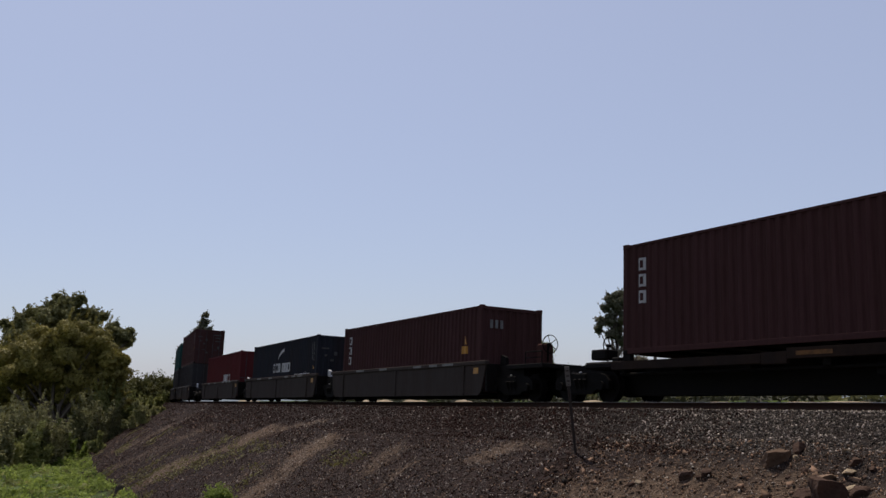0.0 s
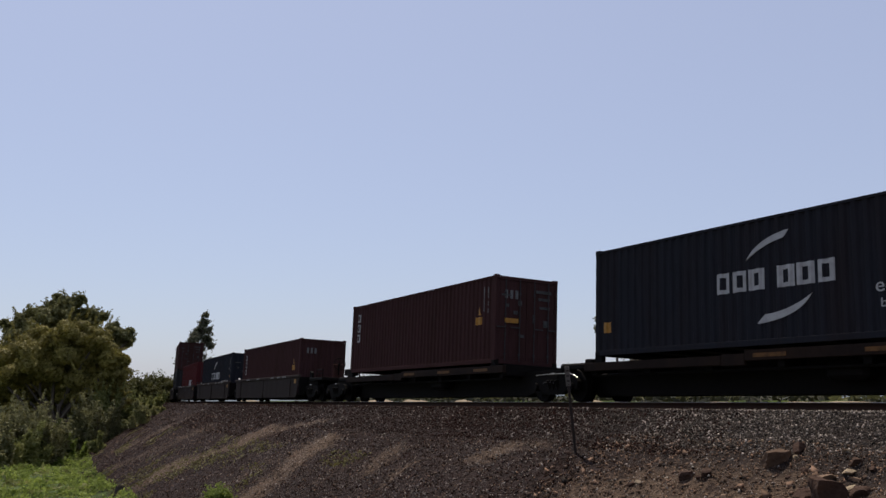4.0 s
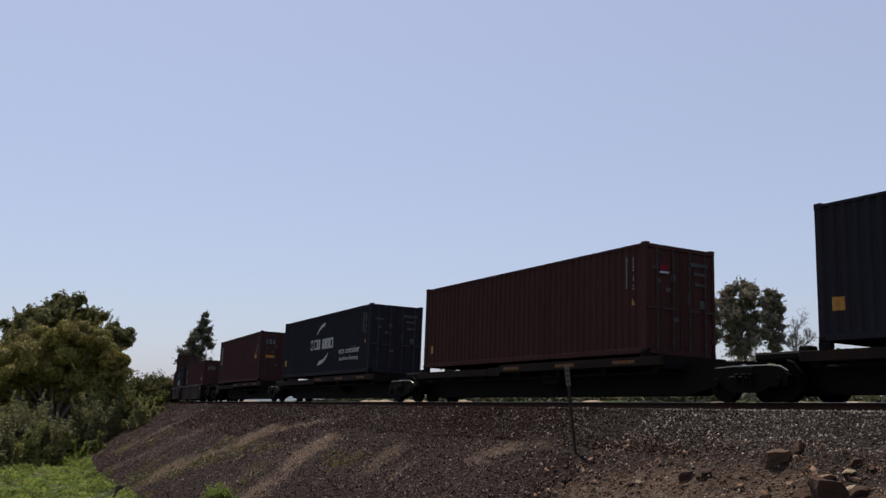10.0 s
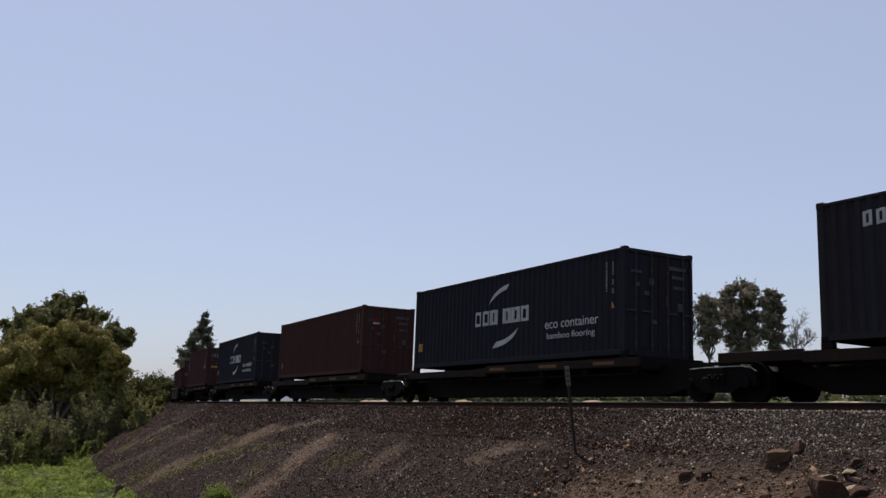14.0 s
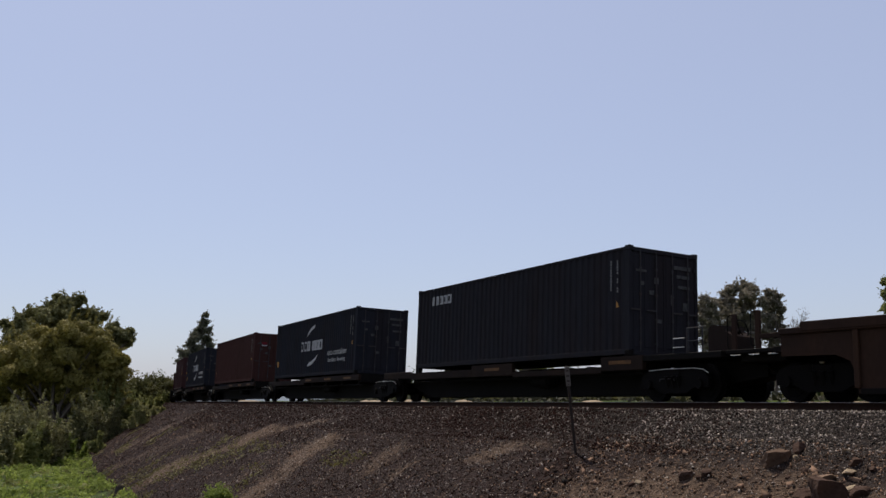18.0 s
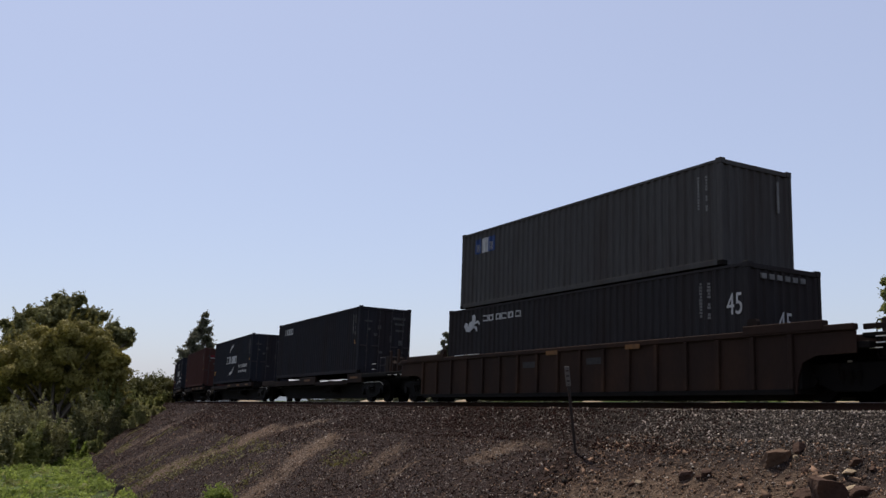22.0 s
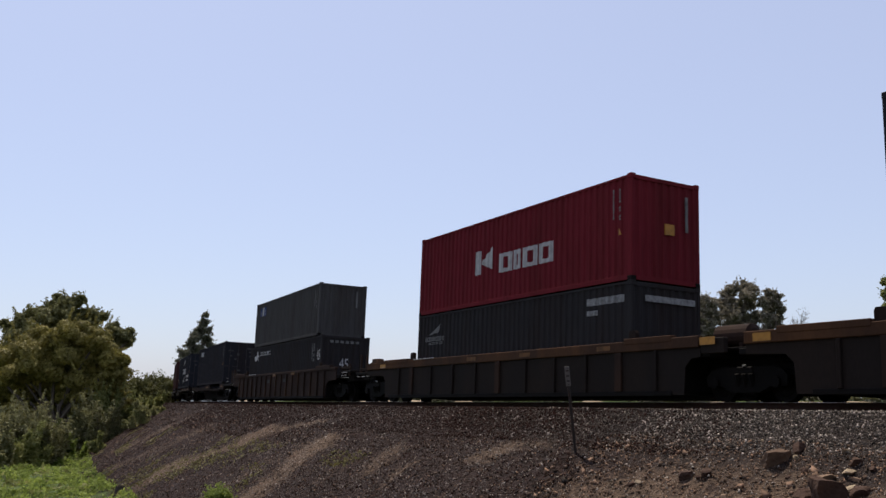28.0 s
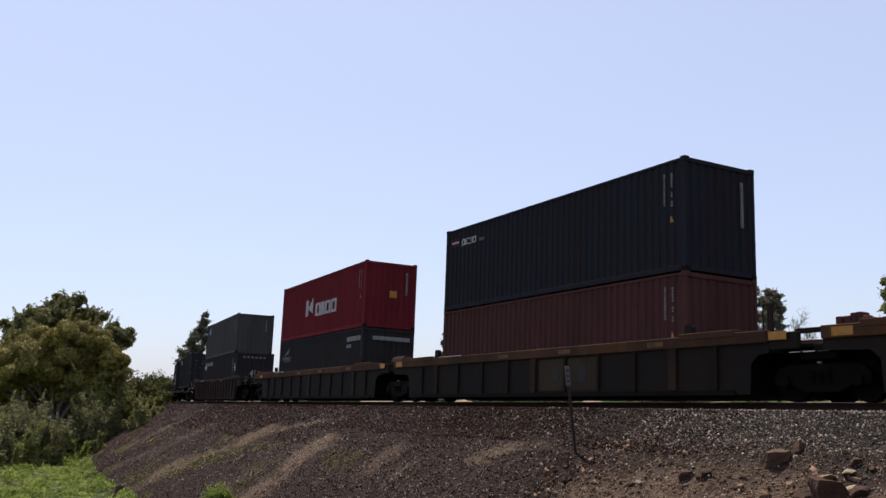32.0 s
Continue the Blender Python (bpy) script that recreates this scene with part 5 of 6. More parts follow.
def shipping_line_marks(box, h0=1.208):
    """White swooshes and plain blocks round the middle, with readable words beside them."""
    z = lambda v: v - h0
    blocks(box, 1.70, 0.22, z(2.47), z(2.95), 3, WHITE, 0.16)
    blocks(box, -0.08, -1.62, z(2.46), z(2.94), 3, WHITE, 0.16)
    decal(box, curve_points(((0.78, z(3.16)), (0.45, z(3.64)), (-0.42, z(3.72))), ((-0.42, z(3.72)), (-0.36, z(3.62)), (-0.26, z(3.55))), ((-0.26, z(3.55)), (0.28, z(3.48)), (0.78, z(3.16)))), WHITE, "logo_swoosh")
    decal(box, curve_points(((-0.98, z(2.26)), (-0.66, z(1.76)), (0.48, z(1.70))), ((0.48, z(1.70)), (0.40, z(1.80)), (0.26, z(1.90))), ((0.26, z(1.90)), (-0.40, z(1.92)), (-0.98, z(2.26)))), WHITE, "logo_swoosh")
    for word, a, b, lo, hi in (("eco container", -2.46, -5.0, 2.12, 2.38), ("bamboo flooring", -2.56, -4.84, 1.76, 2.0)):
        m = Matrix(((-1, 0, 0, a), (0, 0, 1, 1.214), (0, 1, 0, z(lo)), (0, 0, 0, 1)))
        lettering("lettering", word, WHITE, box.root, m, a - b, hi - lo, "white painted words on a dark blue side")
    id_marks(box)


def tex_marks(box, vertical=True):
    h = box.h
    if vertical:
        for i in range(3):
            open_block(box, 5.54, 5.27, h - 0.73 - i * 0.43, h - 0.40 - i * 0.43, WHITE)
    box.mark(-4.80, -5.16, h - 1.58, h - 1.32, AMBER, "yellow_panel")
    box.mark(-4.92, -5.12, h - 1.26, h - 0.98, AMBER, "warning_mark", shape=lambda u: (0, 1 - abs(2 * u - 1) * 0.9))
    for i in range(3):
        box.end_mark(0.86 - i * 0.2, 0.76 - i * 0.2, h - 0.74, h - 0.46, PALE, "logo_block")


# ---------------------------------------------------------------- running gear
def wheelset(parent, x):
    bm = bmesh.new()
    rod(bm, (0, -0.9, 0), (0, 0.9, 0), 0.085, seg=10)
    for sd in (1, -1):
        rod(bm, (0, sd * 0.70, 0), (0, sd * 0.83, 0), 0.42, seg=22)
        rod(bm, (0, sd * 0.655, 0), (0, sd * 0.70, 0), 0.445, seg=22)
        rod(bm, (0, sd * 0.83, 0), (0, sd * 0.845, 0), 0.31, 0.29, seg=22)
        for k in range(5):
            a = k * 2 * math.pi / 5
            rod(bm, (0.2 * math.cos(a), sd * 0.84, 0.2 * math.sin(a)), (0.2 * math.cos(a), sd * 0.852, 0.2 * math.sin(a)), 0.045, seg=6)
    ob = part("wheelset", bm, STEEL, parent, "dark steel wheels on an axle", pose(x, 0, 0.42))
    SPINNERS.append((ob, x))
    return ob


def bogie(parent, x, strap=False):
    """A cast two-axle bogie: frames, bolster, springs and two wheelsets."""
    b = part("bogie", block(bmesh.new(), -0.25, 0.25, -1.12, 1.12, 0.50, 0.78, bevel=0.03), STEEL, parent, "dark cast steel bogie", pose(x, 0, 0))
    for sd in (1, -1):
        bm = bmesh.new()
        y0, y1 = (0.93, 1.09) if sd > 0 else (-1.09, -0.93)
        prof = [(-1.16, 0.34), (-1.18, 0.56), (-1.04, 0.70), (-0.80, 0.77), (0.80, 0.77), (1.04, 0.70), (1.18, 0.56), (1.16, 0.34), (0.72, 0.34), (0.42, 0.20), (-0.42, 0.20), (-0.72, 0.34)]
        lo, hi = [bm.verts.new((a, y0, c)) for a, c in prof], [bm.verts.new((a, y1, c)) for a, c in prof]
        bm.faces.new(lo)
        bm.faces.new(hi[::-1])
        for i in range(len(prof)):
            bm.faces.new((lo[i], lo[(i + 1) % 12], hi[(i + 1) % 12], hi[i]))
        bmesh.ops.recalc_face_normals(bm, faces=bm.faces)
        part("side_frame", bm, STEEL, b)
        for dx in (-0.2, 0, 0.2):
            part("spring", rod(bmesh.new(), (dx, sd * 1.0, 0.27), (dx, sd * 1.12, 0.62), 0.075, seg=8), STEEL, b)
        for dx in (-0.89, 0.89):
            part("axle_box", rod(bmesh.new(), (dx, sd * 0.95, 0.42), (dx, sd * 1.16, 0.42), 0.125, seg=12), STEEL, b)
    # bright pin added only to catch a sun glint on the frame
    part("glint_pin", rod(bmesh.new(), (-0.05, 1.11, 0.80), (0.05, 1.11, 0.80), 0.022, seg=8), GLINT, b, "small bright pin added for a glint")
    if strap:          # bright rod added as the frame's sunlit top edge, bent down at its rear end
        bm = bmesh.new()
        limb(bm, [(0.85, 1.13, 0.765), (0.3, 1.13, 0.79), (-0.75, 1.13, 0.79), (-1.05, 1.13, 0.755), (-1.22, 1.13, 0.66)], 0.008, 0.008, 6)
        part("brake_pipe", bm, GLINT, b, "thin bright rod added as a lit edge line")
        bm = bmesh.new()
        limb(bm, [(-1.22, 1.12, 0.86), (-1.40, 1.12, 0.80), (-1.52, 1.12, 0.66), (-1.58, 1.12, 0.58)], 0.035, 0.022, 8)
        part("connector_hose", bm, STEEL, b, "dark rubber hose")
        limb_bm = bmesh.new()
        limb(limb_bm, [(0.45, 1.14, 0.50), (0.42, 1.14, 0.55), (-0.05, 1.14, 0.55), (-0.08, 1.14, 0.50)], 0.012, 0.012, 5)
        part("grab_iron", limb_bm, GALV, b)
    for dx in (-0.89, 0.89):
        wheelset(b, dx)
    return b


def handrail(parent, x0, x1, y, z0, z1, material, name="handrail", r=0.018):
    bm = bmesh.new()
    rod(bm, (x0, y, z0), (x0, y, z1), r)
    rod(bm, (x1, y, z0), (x1, y, z1), r)
    rod(bm, (x0, y, z1), (x1, y, z1), r)
    rod(bm, (x0, y, (z0 + z1) / 2), (x1, y, (z0 + z1) / 2), r * 0.8)
    return part(name, bm, material, parent)


def brake_wheel(parent, x, y, z, r=0.29):
    bm = bmesh.new()
    k = 20
    pts = [(x, y + r * math.cos(i * 2 * math.pi / k), z + r * math.sin(i * 2 * math.pi / k)) for i in range(k)]
    for i in range(k):
        rod(bm, pts[i], pts[(i + 1) % k], 0.016, seg=6)
    for i in range(0, k, 4):
        rod(bm, (x, y, z), pts[i], 0.012, seg=5)
    rod(bm, (x, y, z), (x + 0.14, y, z), 0.05)
    rod(bm, (x + 0.12, y, z - 0.55), (x + 0.12, y, z + 0.05), 0.03)
    return part("brake_wheel", bm, STEEL, parent, "spoked iron hand-brake wheel")


def coupler(parent, x, sd):
    bm = block(bmesh.new(), min(x, x + sd * 0.75), max(x, x + sd * 0.75), -0.09, 0.09, 0.74, 0.94, bevel=0.02)
    block(bm, min(x + sd * 0.62, x + sd * 0.95), max(x + sd * 0.62, x + sd * 0.95), -0.17, 0.15, 0.68, 1.0, bevel=0.04)
    return part("coupler", bm, STEEL, parent)


def hose(parent, x0, x1, y, z):
    bm = bmesh.new()
    pts = [(x0 + (x1 - x0) * i / 8, y, z - 0.30 * math.sin(math.pi * i / 8)) for i in range(9)]
    limb(bm, pts, 0.025, 0.025, 6)
    return part("air_hose", bm, CAR_BLACK, parent)


def seat(root, s, half):
    MOVERS.append((root, s, half, 0.0))
    root.matrix_basis = ride(s, half)


# ---------------------------------------------------------------- cars
def extrude_profile(prof, y0, y1):
    bm = bmesh.new()
    lo, hi = [bm.verts.new((a, y0, c)) for a, c in prof], [bm.verts.new((a, y1, c)) for a, c in prof]
    k = len(prof)
    bm.faces.new(lo)
    bm.faces.new(hi[::-1])
    for i in range(k):
        bm.faces.new((lo[i], lo[(i + 1) % k], hi[(i + 1) % k], hi[i]))
    bmesh.ops.recalc_face_normals(bm, faces=bm.faces)
    return bm


def spine_car(s, first=False, last=False):
    """One platform of an articulated spine car."""
    car = tagged(new("spine_car"), "black spine car platform with side sills under a container", "railway wagon", group="spine car platforms")
    a, b = (10.1 if first else 7.9), (-9.9 if last else -8.6)
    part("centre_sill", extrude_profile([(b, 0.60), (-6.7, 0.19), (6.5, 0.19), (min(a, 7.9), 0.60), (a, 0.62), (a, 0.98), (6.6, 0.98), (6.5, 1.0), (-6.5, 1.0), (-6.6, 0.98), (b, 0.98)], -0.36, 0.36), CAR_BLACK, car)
    for sd in (1, -1):
        y0, y1 = (1.08, 1.21) if sd > 0 else (-1.21, -1.08)
        if last:
            sill = box_part("side_sill", SILL, car, (-0.5, 2.0, y0, y1, 0.80, 1.175), 0.01)
            box_part("side_sill", SILL, car, (-6.6, -4.9, y0, y1, 0.80, 1.175), 0.01)
            box_part("side_sill", SILL, car, (-4.898, -0.502, y0 + 0.01, y1 - 0.01, 0.74, 0.90), 0.01)
            box_part("side_sill", SILL, car, (2.002, 6.6, y0, y1, 0.80, 1.05), 0.01)
        else:
            sill = box_part("side_sill", SILL, car, (-6.6, 0.9, y0, y1, 0.90, 1.135), 0.01)
            box_part("side_sill", SILL, car, (0.902, 1.6, y0 + 0.01, y1 - 0.01, 0.80, 1.07), 0.01)
            box_part("side_sill", SILL, car, (1.602, 6.6, y0, y1, 0.82, 1.045), 0.01)
        for x in ((0.7, -5.7) if last else (0.2, -2.6, -5.2)):
            part("reflector", block(bmesh.new(), x - 0.45, x + 0.45, y1 if sd > 0 else y0 - 0.006, y1 + 0.006 if sd > 0 else y0, 0.97, 1.06), AMBER_DULL, sill, "faded yellow reflective strip")
        for x in (-5.98, 5.98):
            box_part("pedestal", CAR_BLACK, car, (x - 0.14, x + 0.14, y0 - 0.02, y1, 1.05 if last and x > 0 else 1.045 if x > 0 else 1.175 if last else 1.135, 1.208), 0.01)
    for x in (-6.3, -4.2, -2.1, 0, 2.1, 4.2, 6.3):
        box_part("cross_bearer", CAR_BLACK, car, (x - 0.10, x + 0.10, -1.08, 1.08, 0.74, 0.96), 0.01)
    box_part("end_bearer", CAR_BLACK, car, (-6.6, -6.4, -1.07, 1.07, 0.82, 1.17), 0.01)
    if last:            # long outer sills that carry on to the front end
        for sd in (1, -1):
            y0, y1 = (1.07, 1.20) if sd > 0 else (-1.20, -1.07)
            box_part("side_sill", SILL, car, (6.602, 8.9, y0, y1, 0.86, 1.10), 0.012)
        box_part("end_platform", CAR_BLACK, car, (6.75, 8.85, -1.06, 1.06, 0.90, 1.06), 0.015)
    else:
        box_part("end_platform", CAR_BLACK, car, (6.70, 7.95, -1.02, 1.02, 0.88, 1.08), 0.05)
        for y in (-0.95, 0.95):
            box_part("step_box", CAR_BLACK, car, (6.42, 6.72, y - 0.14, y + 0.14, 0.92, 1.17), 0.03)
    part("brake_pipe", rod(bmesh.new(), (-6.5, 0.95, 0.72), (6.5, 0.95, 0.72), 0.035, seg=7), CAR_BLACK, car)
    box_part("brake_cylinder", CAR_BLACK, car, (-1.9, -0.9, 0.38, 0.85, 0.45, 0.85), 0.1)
    hose(car, b, b - 1.2, 0.4, 0.86)
    bogie(car, -7.6 if last else -9.25, strap=True)
    if first:
        bogie(car, 8.0)
        brake_wheel(car, 8.28, -0.2, 1.66, 0.26)
        box_part("end_stand", CAR_BLACK, car, (7.4, 8.06, 0.25, 0.7, 1.172, 1.46), 0.03)
        coupler(car, 10.1, 1)
    if last:
        box_part("end_platform", CAR_BLACK, car, (-9.3, -6.6, -1.2, 1.2, 1.0, 1.16), 0.015)
        handrail(car, -7.88, -8.4, 0.9, 1.16, 1.79, GALV)
        handrail(car, -7.88, -8.4, -0.9, 1.16, 1.79, GALV)
        part("end_stand", extrude_profile([(-8.72, 1.16), (-8.72, 1.72), (-8.84, 1.80), (-9.2, 1.76), (-9.26, 1.62), (-9.5, 1.50), (-9.5, 1.16)], 0.35, 1.02), SILL, car)
        brake_wheel(car, -9.42, 0.72, 1.62, 0.27)
        for z in (1.30, 1.52):
            part("step_edge", rod(bmesh.new(), (-7.7, 1.19, z), (-8.1, 1.19, z), 0.014, seg=6), GLINT, car, "worn bright step edge")
        coupler(car, -9.4, -1)
    seat(car, s, 8.4)
    return car


def low_well_car(s, last=False):
    """One unit of an articulated well car with plain low sides."""
    car = tagged(new("well_car"), "dark grey well car unit with plain low sides", "railway wagon", group="articulated well car units")
    for sd in (1, -1):
        y = 1.40 * sd
        prof = [(-6.85, 1.22), (-6.55, 0.30), (-6.35, 0.18), (6.35, 0.18), (6.55, 0.30), (6.85, 1.22)]
        wall = part("side_wall", extrude_profile(prof, y - 0.02, y + 0.02), LOW_WELL, car)
        box_part("top_chord", LOW_WELL, car, (-6.9, 6.9, y - 0.07, y + 0.07, 1.16, 1.30), 0.02)
        for i, x in enumerate((-4.2, -3.2, -1.9, 1.2, 3.6)):
            part("marking", block(bmesh.new(), x - (0.5, 0.3, 0.35, 0.4, 0.5)[i], x + 0.3, y + sd * 0.071, y + sd * 0.074, 1.19, 1.27), PALE, wall)
        part("reflector", block(bmesh.new(), -6.35, -6.05, y + sd * 0.02, y + sd * 0.027, 0.88, 1.08), AMBER, wall)
        for x in (-5.4, 0, 5.4):
            box_part("rib", LOW_WELL, car, (x - 0.05, x + 0.05, y + (0.02 if sd > 0 else -0.07), y + (0.07 if sd > 0 else -0.02), 0.2, 1.16), 0.01)
    box_part("well_floor", CAR_BLACK, car, (-6.4, 6.4, -1.38, 1.38, 0.19, 0.27), 0)
    for x in (-6.8, 6.8):
        sgn = 1 if x > 0 else -1
        box_part("bulkhead", CAR_BLACK, car, (x - 0.06, x + 0.06, -1.38, 1.38, 0.3, 1.2), 0.01)
        part("end_frame", extrude_profile([(x, 0.62), (x + sgn * 1.5, 0.62), (x + sgn * 1.5, 0.98), (x + sgn * 0.8, 1.15), (x, 1.15)], -0.9, 0.9), CAR_BLACK, car)
        for y in (-0.8, 0.8):
            # near guides of the front units are painted white as glints at the joints
            part("corner_guide", extrude_profile([(x, 1.15), (x + sgn * 0.35, 1.15), (x + sgn * 0.3, 1.42), (x + sgn * 0.05, 1.5)], y - 0.06, y + 0.06), WHITE if y > 0 and s > 10 else STEEL, car)
    bogie(car, -7.9)
    hose(car, -7.9, -9.0, 0.5, 0.9)
    if last:
        box_part("end_platform", CAR_BLACK, car, (-9.6, -7.6, -1.1, 1.1, 1.0, 1.14), 0.015)
        brake_wheel(car, -7.95, -0.3, 1.88)
        box_part("brake_stand", OXIDE, car, (-7.8, -7.45, -0.55, -0.1, 1.14, 1.9), 0.05)
        handrail(car, -8.6, -9.5, 1.05, 1.14, 1.5, STEEL)
        coupler(car, -9.6, -1)
    seat(car, s, 7.9)
    return car


def deep_well_car(s, ribs, chord, front, rear, label, reach=(8.3, -8.3), step=True, bog=(None, None), couplers=(0, 0), post_x=(), patched=False, decks=(), reservoir=False, rails=(), step_edges=False, guides=(6.28, -6.28), tie_box=()):
    """A well car with tall ribbed sides. front and rear: ends of the top chord; reach: ends of the full-depth side."""
    car = tagged(new("well_car"), label, "railway wagon", group="deep well cars")
    a, b = reach
    for sd in (1, -1):
        y = 1.42 * sd
        if step:
            prof = [(rear, 1.40), (rear, 1.02), (b - 0.55, 0.98), (b - 0.35, 0.80), (b - 0.3, 0.14), (a + 0.3, 0.14), (a + 0.35, 0.80), (a + 0.55, 0.98), (front, 1.02), (front, 1.40)]
        else:
            prof = [(rear, 1.40), (rear, 0.93), (b - 0.45, 0.91), (b - 0.12, 0.78), (b, 0.50), (b + 0.05, 0.14), (a - 0.05, 0.14), (a, 0.50), (a + 0.12, 0.78), (a + 0.45, 0.91), (front, 0.93), (front, 1.40)]
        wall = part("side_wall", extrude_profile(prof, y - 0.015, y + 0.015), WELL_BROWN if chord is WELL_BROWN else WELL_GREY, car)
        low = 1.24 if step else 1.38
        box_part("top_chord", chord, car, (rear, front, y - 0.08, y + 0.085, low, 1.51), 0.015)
        # bright rod added to give the white glint line along the chord
        part("glint_strip", rod(bmesh.new(), (4.3, y + sd * 0.085, 1.513), (5.9, y + sd * 0.085, 1.513), 0.012, seg=8), GLINT, wall, "thin bright rod added as a glint line")
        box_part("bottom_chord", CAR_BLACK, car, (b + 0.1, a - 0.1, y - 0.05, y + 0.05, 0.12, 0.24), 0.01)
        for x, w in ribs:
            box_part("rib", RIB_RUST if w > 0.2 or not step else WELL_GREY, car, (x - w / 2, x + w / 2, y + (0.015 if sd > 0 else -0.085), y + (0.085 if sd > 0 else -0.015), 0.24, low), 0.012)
        for x in ((0.29, -3.21) if not step else (1.67, -1.5, -5.26)):
            part("reflector", block(bmesh.new(), x - 0.28, x + 0.28, y + sd * 0.085, y + sd * 0.091, 1.31, 1.43), AMBER_DULL, wall, "faded yellow reflective strip")
        if not step and sd > 0:
            for x in (1.5, -1.6):
                part("marking", block(bmesh.new(), x - 0.36, x + 0.36, y + 0.015, y + 0.021, 0.98, 1.16), PALE_SCRAWL, wall, "faded unreadable marks")
        if patched and sd > 0:
            for x0, x1 in ((-1.42, -0.20), (-2.96, -1.58)):
                part("repainted_panel", block(bmesh.new(), x0, x1, y + 0.015, y + 0.021, 0.30, 1.18), REPAINT, wall, "patched olive panel")
            for k, w in enumerate((0.30, 0.34, 0.34)):
                part("worn_logo_block", block(bmesh.new(), -0.82 - 0.62 * k - w, -0.82 - 0.62 * k, y + 0.021, y + 0.025, 0.52, 0.98), PALE_SCRAWL, wall, "worn unreadable block of paint")
        if step:
            box_part("end_beam", WELL_GREY, car, (rear - 0.75, rear - 0.004, y - 0.12 if sd > 0 else y - 0.02, y + 0.02 if sd > 0 else y + 0.12, 1.08, 1.44), 0.015)
            for x in (rear - 0.3, front - (1.55 if couplers[0] else 0.5)):
                part("reflector", block(bmesh.new(), x - 0.24, x + 0.24, y + sd * 0.085, y + sd * 0.092, 1.28, 1.46), AMBER, wall, "yellow reflective panel")
            box_part("end_cap", chord, car, (rear + 0.9, -6.1, y - 0.09, y + 0.10, 1.42, 1.575), 0.012)
            box_part("end_cap", chord, car, (6.4, front - 0.9, y - 0.09, y + 0.10, 1.42, 1.575), 0.012)
        else:
            box_part("end_cap", chord, car, (-9.0, -6.9, y - 0.09, y + 0.10, 1.42, 1.62), 0.012)
            box_part("end_cap", chord, car, (6.75, 9.5, y - 0.09, y + 0.10, 1.42, 1.62), 0.012)
    box_part("well_floor", CAR_BLACK, car, (b, a, -1.4, 1.4, 0.15, 0.24), 0)
    for x, e, sgn in ((a, front, 1), (b, rear, -1)):
        box_part("bulkhead", CAR_BLACK, car, (x - 0.05, x + 0.05, -1.39, 1.39, 0.24, 1.2), 0.01)
        x0, x1 = sorted((x, e + sgn * 0.25))
        box_part("end_deck", CAR_BLACK, car, (x0, x1, -1.38, 1.38, 1.02, 1.16), 0.012)
        part("draft_sill", extrude_profile([(x, 0.62), (e + sgn * 1.3, 0.66), (e + sgn * 1.3, 1.0), (x, 1.02)], -0.3, 0.3), CAR_BLACK, car)
    for x in guides:
        for y in (-1.32, 1.32):
            part("corner_guide", extrude_profile([(x - 0.13, 1.40), (x - 0.13, 1.74), (x - 0.09, 1.80), (x + 0.09, 1.80), (x + 0.13, 1.74), (x + 0.13, 1.40)], y - 0.06, y + 0.06), SILL, car)
    for x in tie_box:
        for y in (-1.28, 1.28):
            box_part("tie_down_box", chord, car, (x - 0.27, x + 0.27, y - 0.14, y + 0.14, 1.50, 1.69), 0.015)
    for x0, x1, z in rails:
        for y in (-1.2, 1.2):
            box_part("end_rail", SILL, car, (x0, x1, y - 0.04, y + 0.04, z - 0.06, z + 0.05), 0.01)
    for x in bog:
        if x is not None:
            bogie(car, x)
    for k, sgn in zip(couplers, (1, -1)):
        if k:
            coupler(car, k, sgn)
            hose(car, k, k + sgn * 0.9, 0.45, 0.88)
    for x0, x1, z in decks:
        box_part("end_platform", CAR_BLACK, car, (x0, x1, -1.27, 1.27, z - 0.09, z), 0.012)
        box_part("draft_box", CAR_BLACK, car, (x0 + 0.2, x1 - 0.2, -1.0, 1.0, 0.88, z - 0.092), 0.02)
        for k in range(3):
            xm = x0 + 0.3 + k * (x1 - x0 - 0.6) / 2
            part("step_edge", rod(bmesh.new(), (xm - 0.14, 1.28, 1.02), (xm + 0.14, 1.28, 1.02), 0.012, seg=6), GLINT, car, "worn bright step edge")
    if step_edges:
        for x in (-10.2, -10.6):
            for z in (1.12, 1.24):
                part("step_edge", rod(bmesh.new(), (x - 0.16, 1.30, z), (x + 0.16, 1.30, z), 0.012, seg=6), GLINT, car, "worn bright step edge")
    for x, y, z in post_x:
        post = box_part("end_post", WELL_BROWN, car, (x - 0.075, x + 0.055, y - 0.035, y + 0.035, 1.1, z), 0.01)
        bm = bmesh.new()
        limb(bm, [(x, y, z - 0.02), (x + 0.15, y, z - 0.02), (x + 0.19, y, z - 0.08), (x + 0.19, y, z - 0.72), (x + 0.15, y, z - 0.78), (x, y, z - 0.78)], 0.013, 0.013, 5)
        part("grab_iron", bm, STEEL, post)
    if reservoir:
        box_part("reservoir_shelf", CAR_BLACK, car, (front - 0.1, front + 1.45, -0.5, 1.05, 1.175, 1.235), 0.01)
        bm = rod(bmesh.new(), (front + 0.42, 0.68, 1.53), (front + 1.38, 0.68, 1.53), 0.27, seg=18)
        for x, r0, r1 in ((0.36, 0.16, 0.27), (1.38, 0.27, 0.16)):
            rod(bm, (front + x, 0.68, 1.53), (front + x + 0.06, 0.68, 1.53), r0, r1, 18)
        for x in (0.6, 1.2):
            block(bm, front + x - 0.05, front + x + 0.05, 0.46, 0.90, 1.236, 1.36)
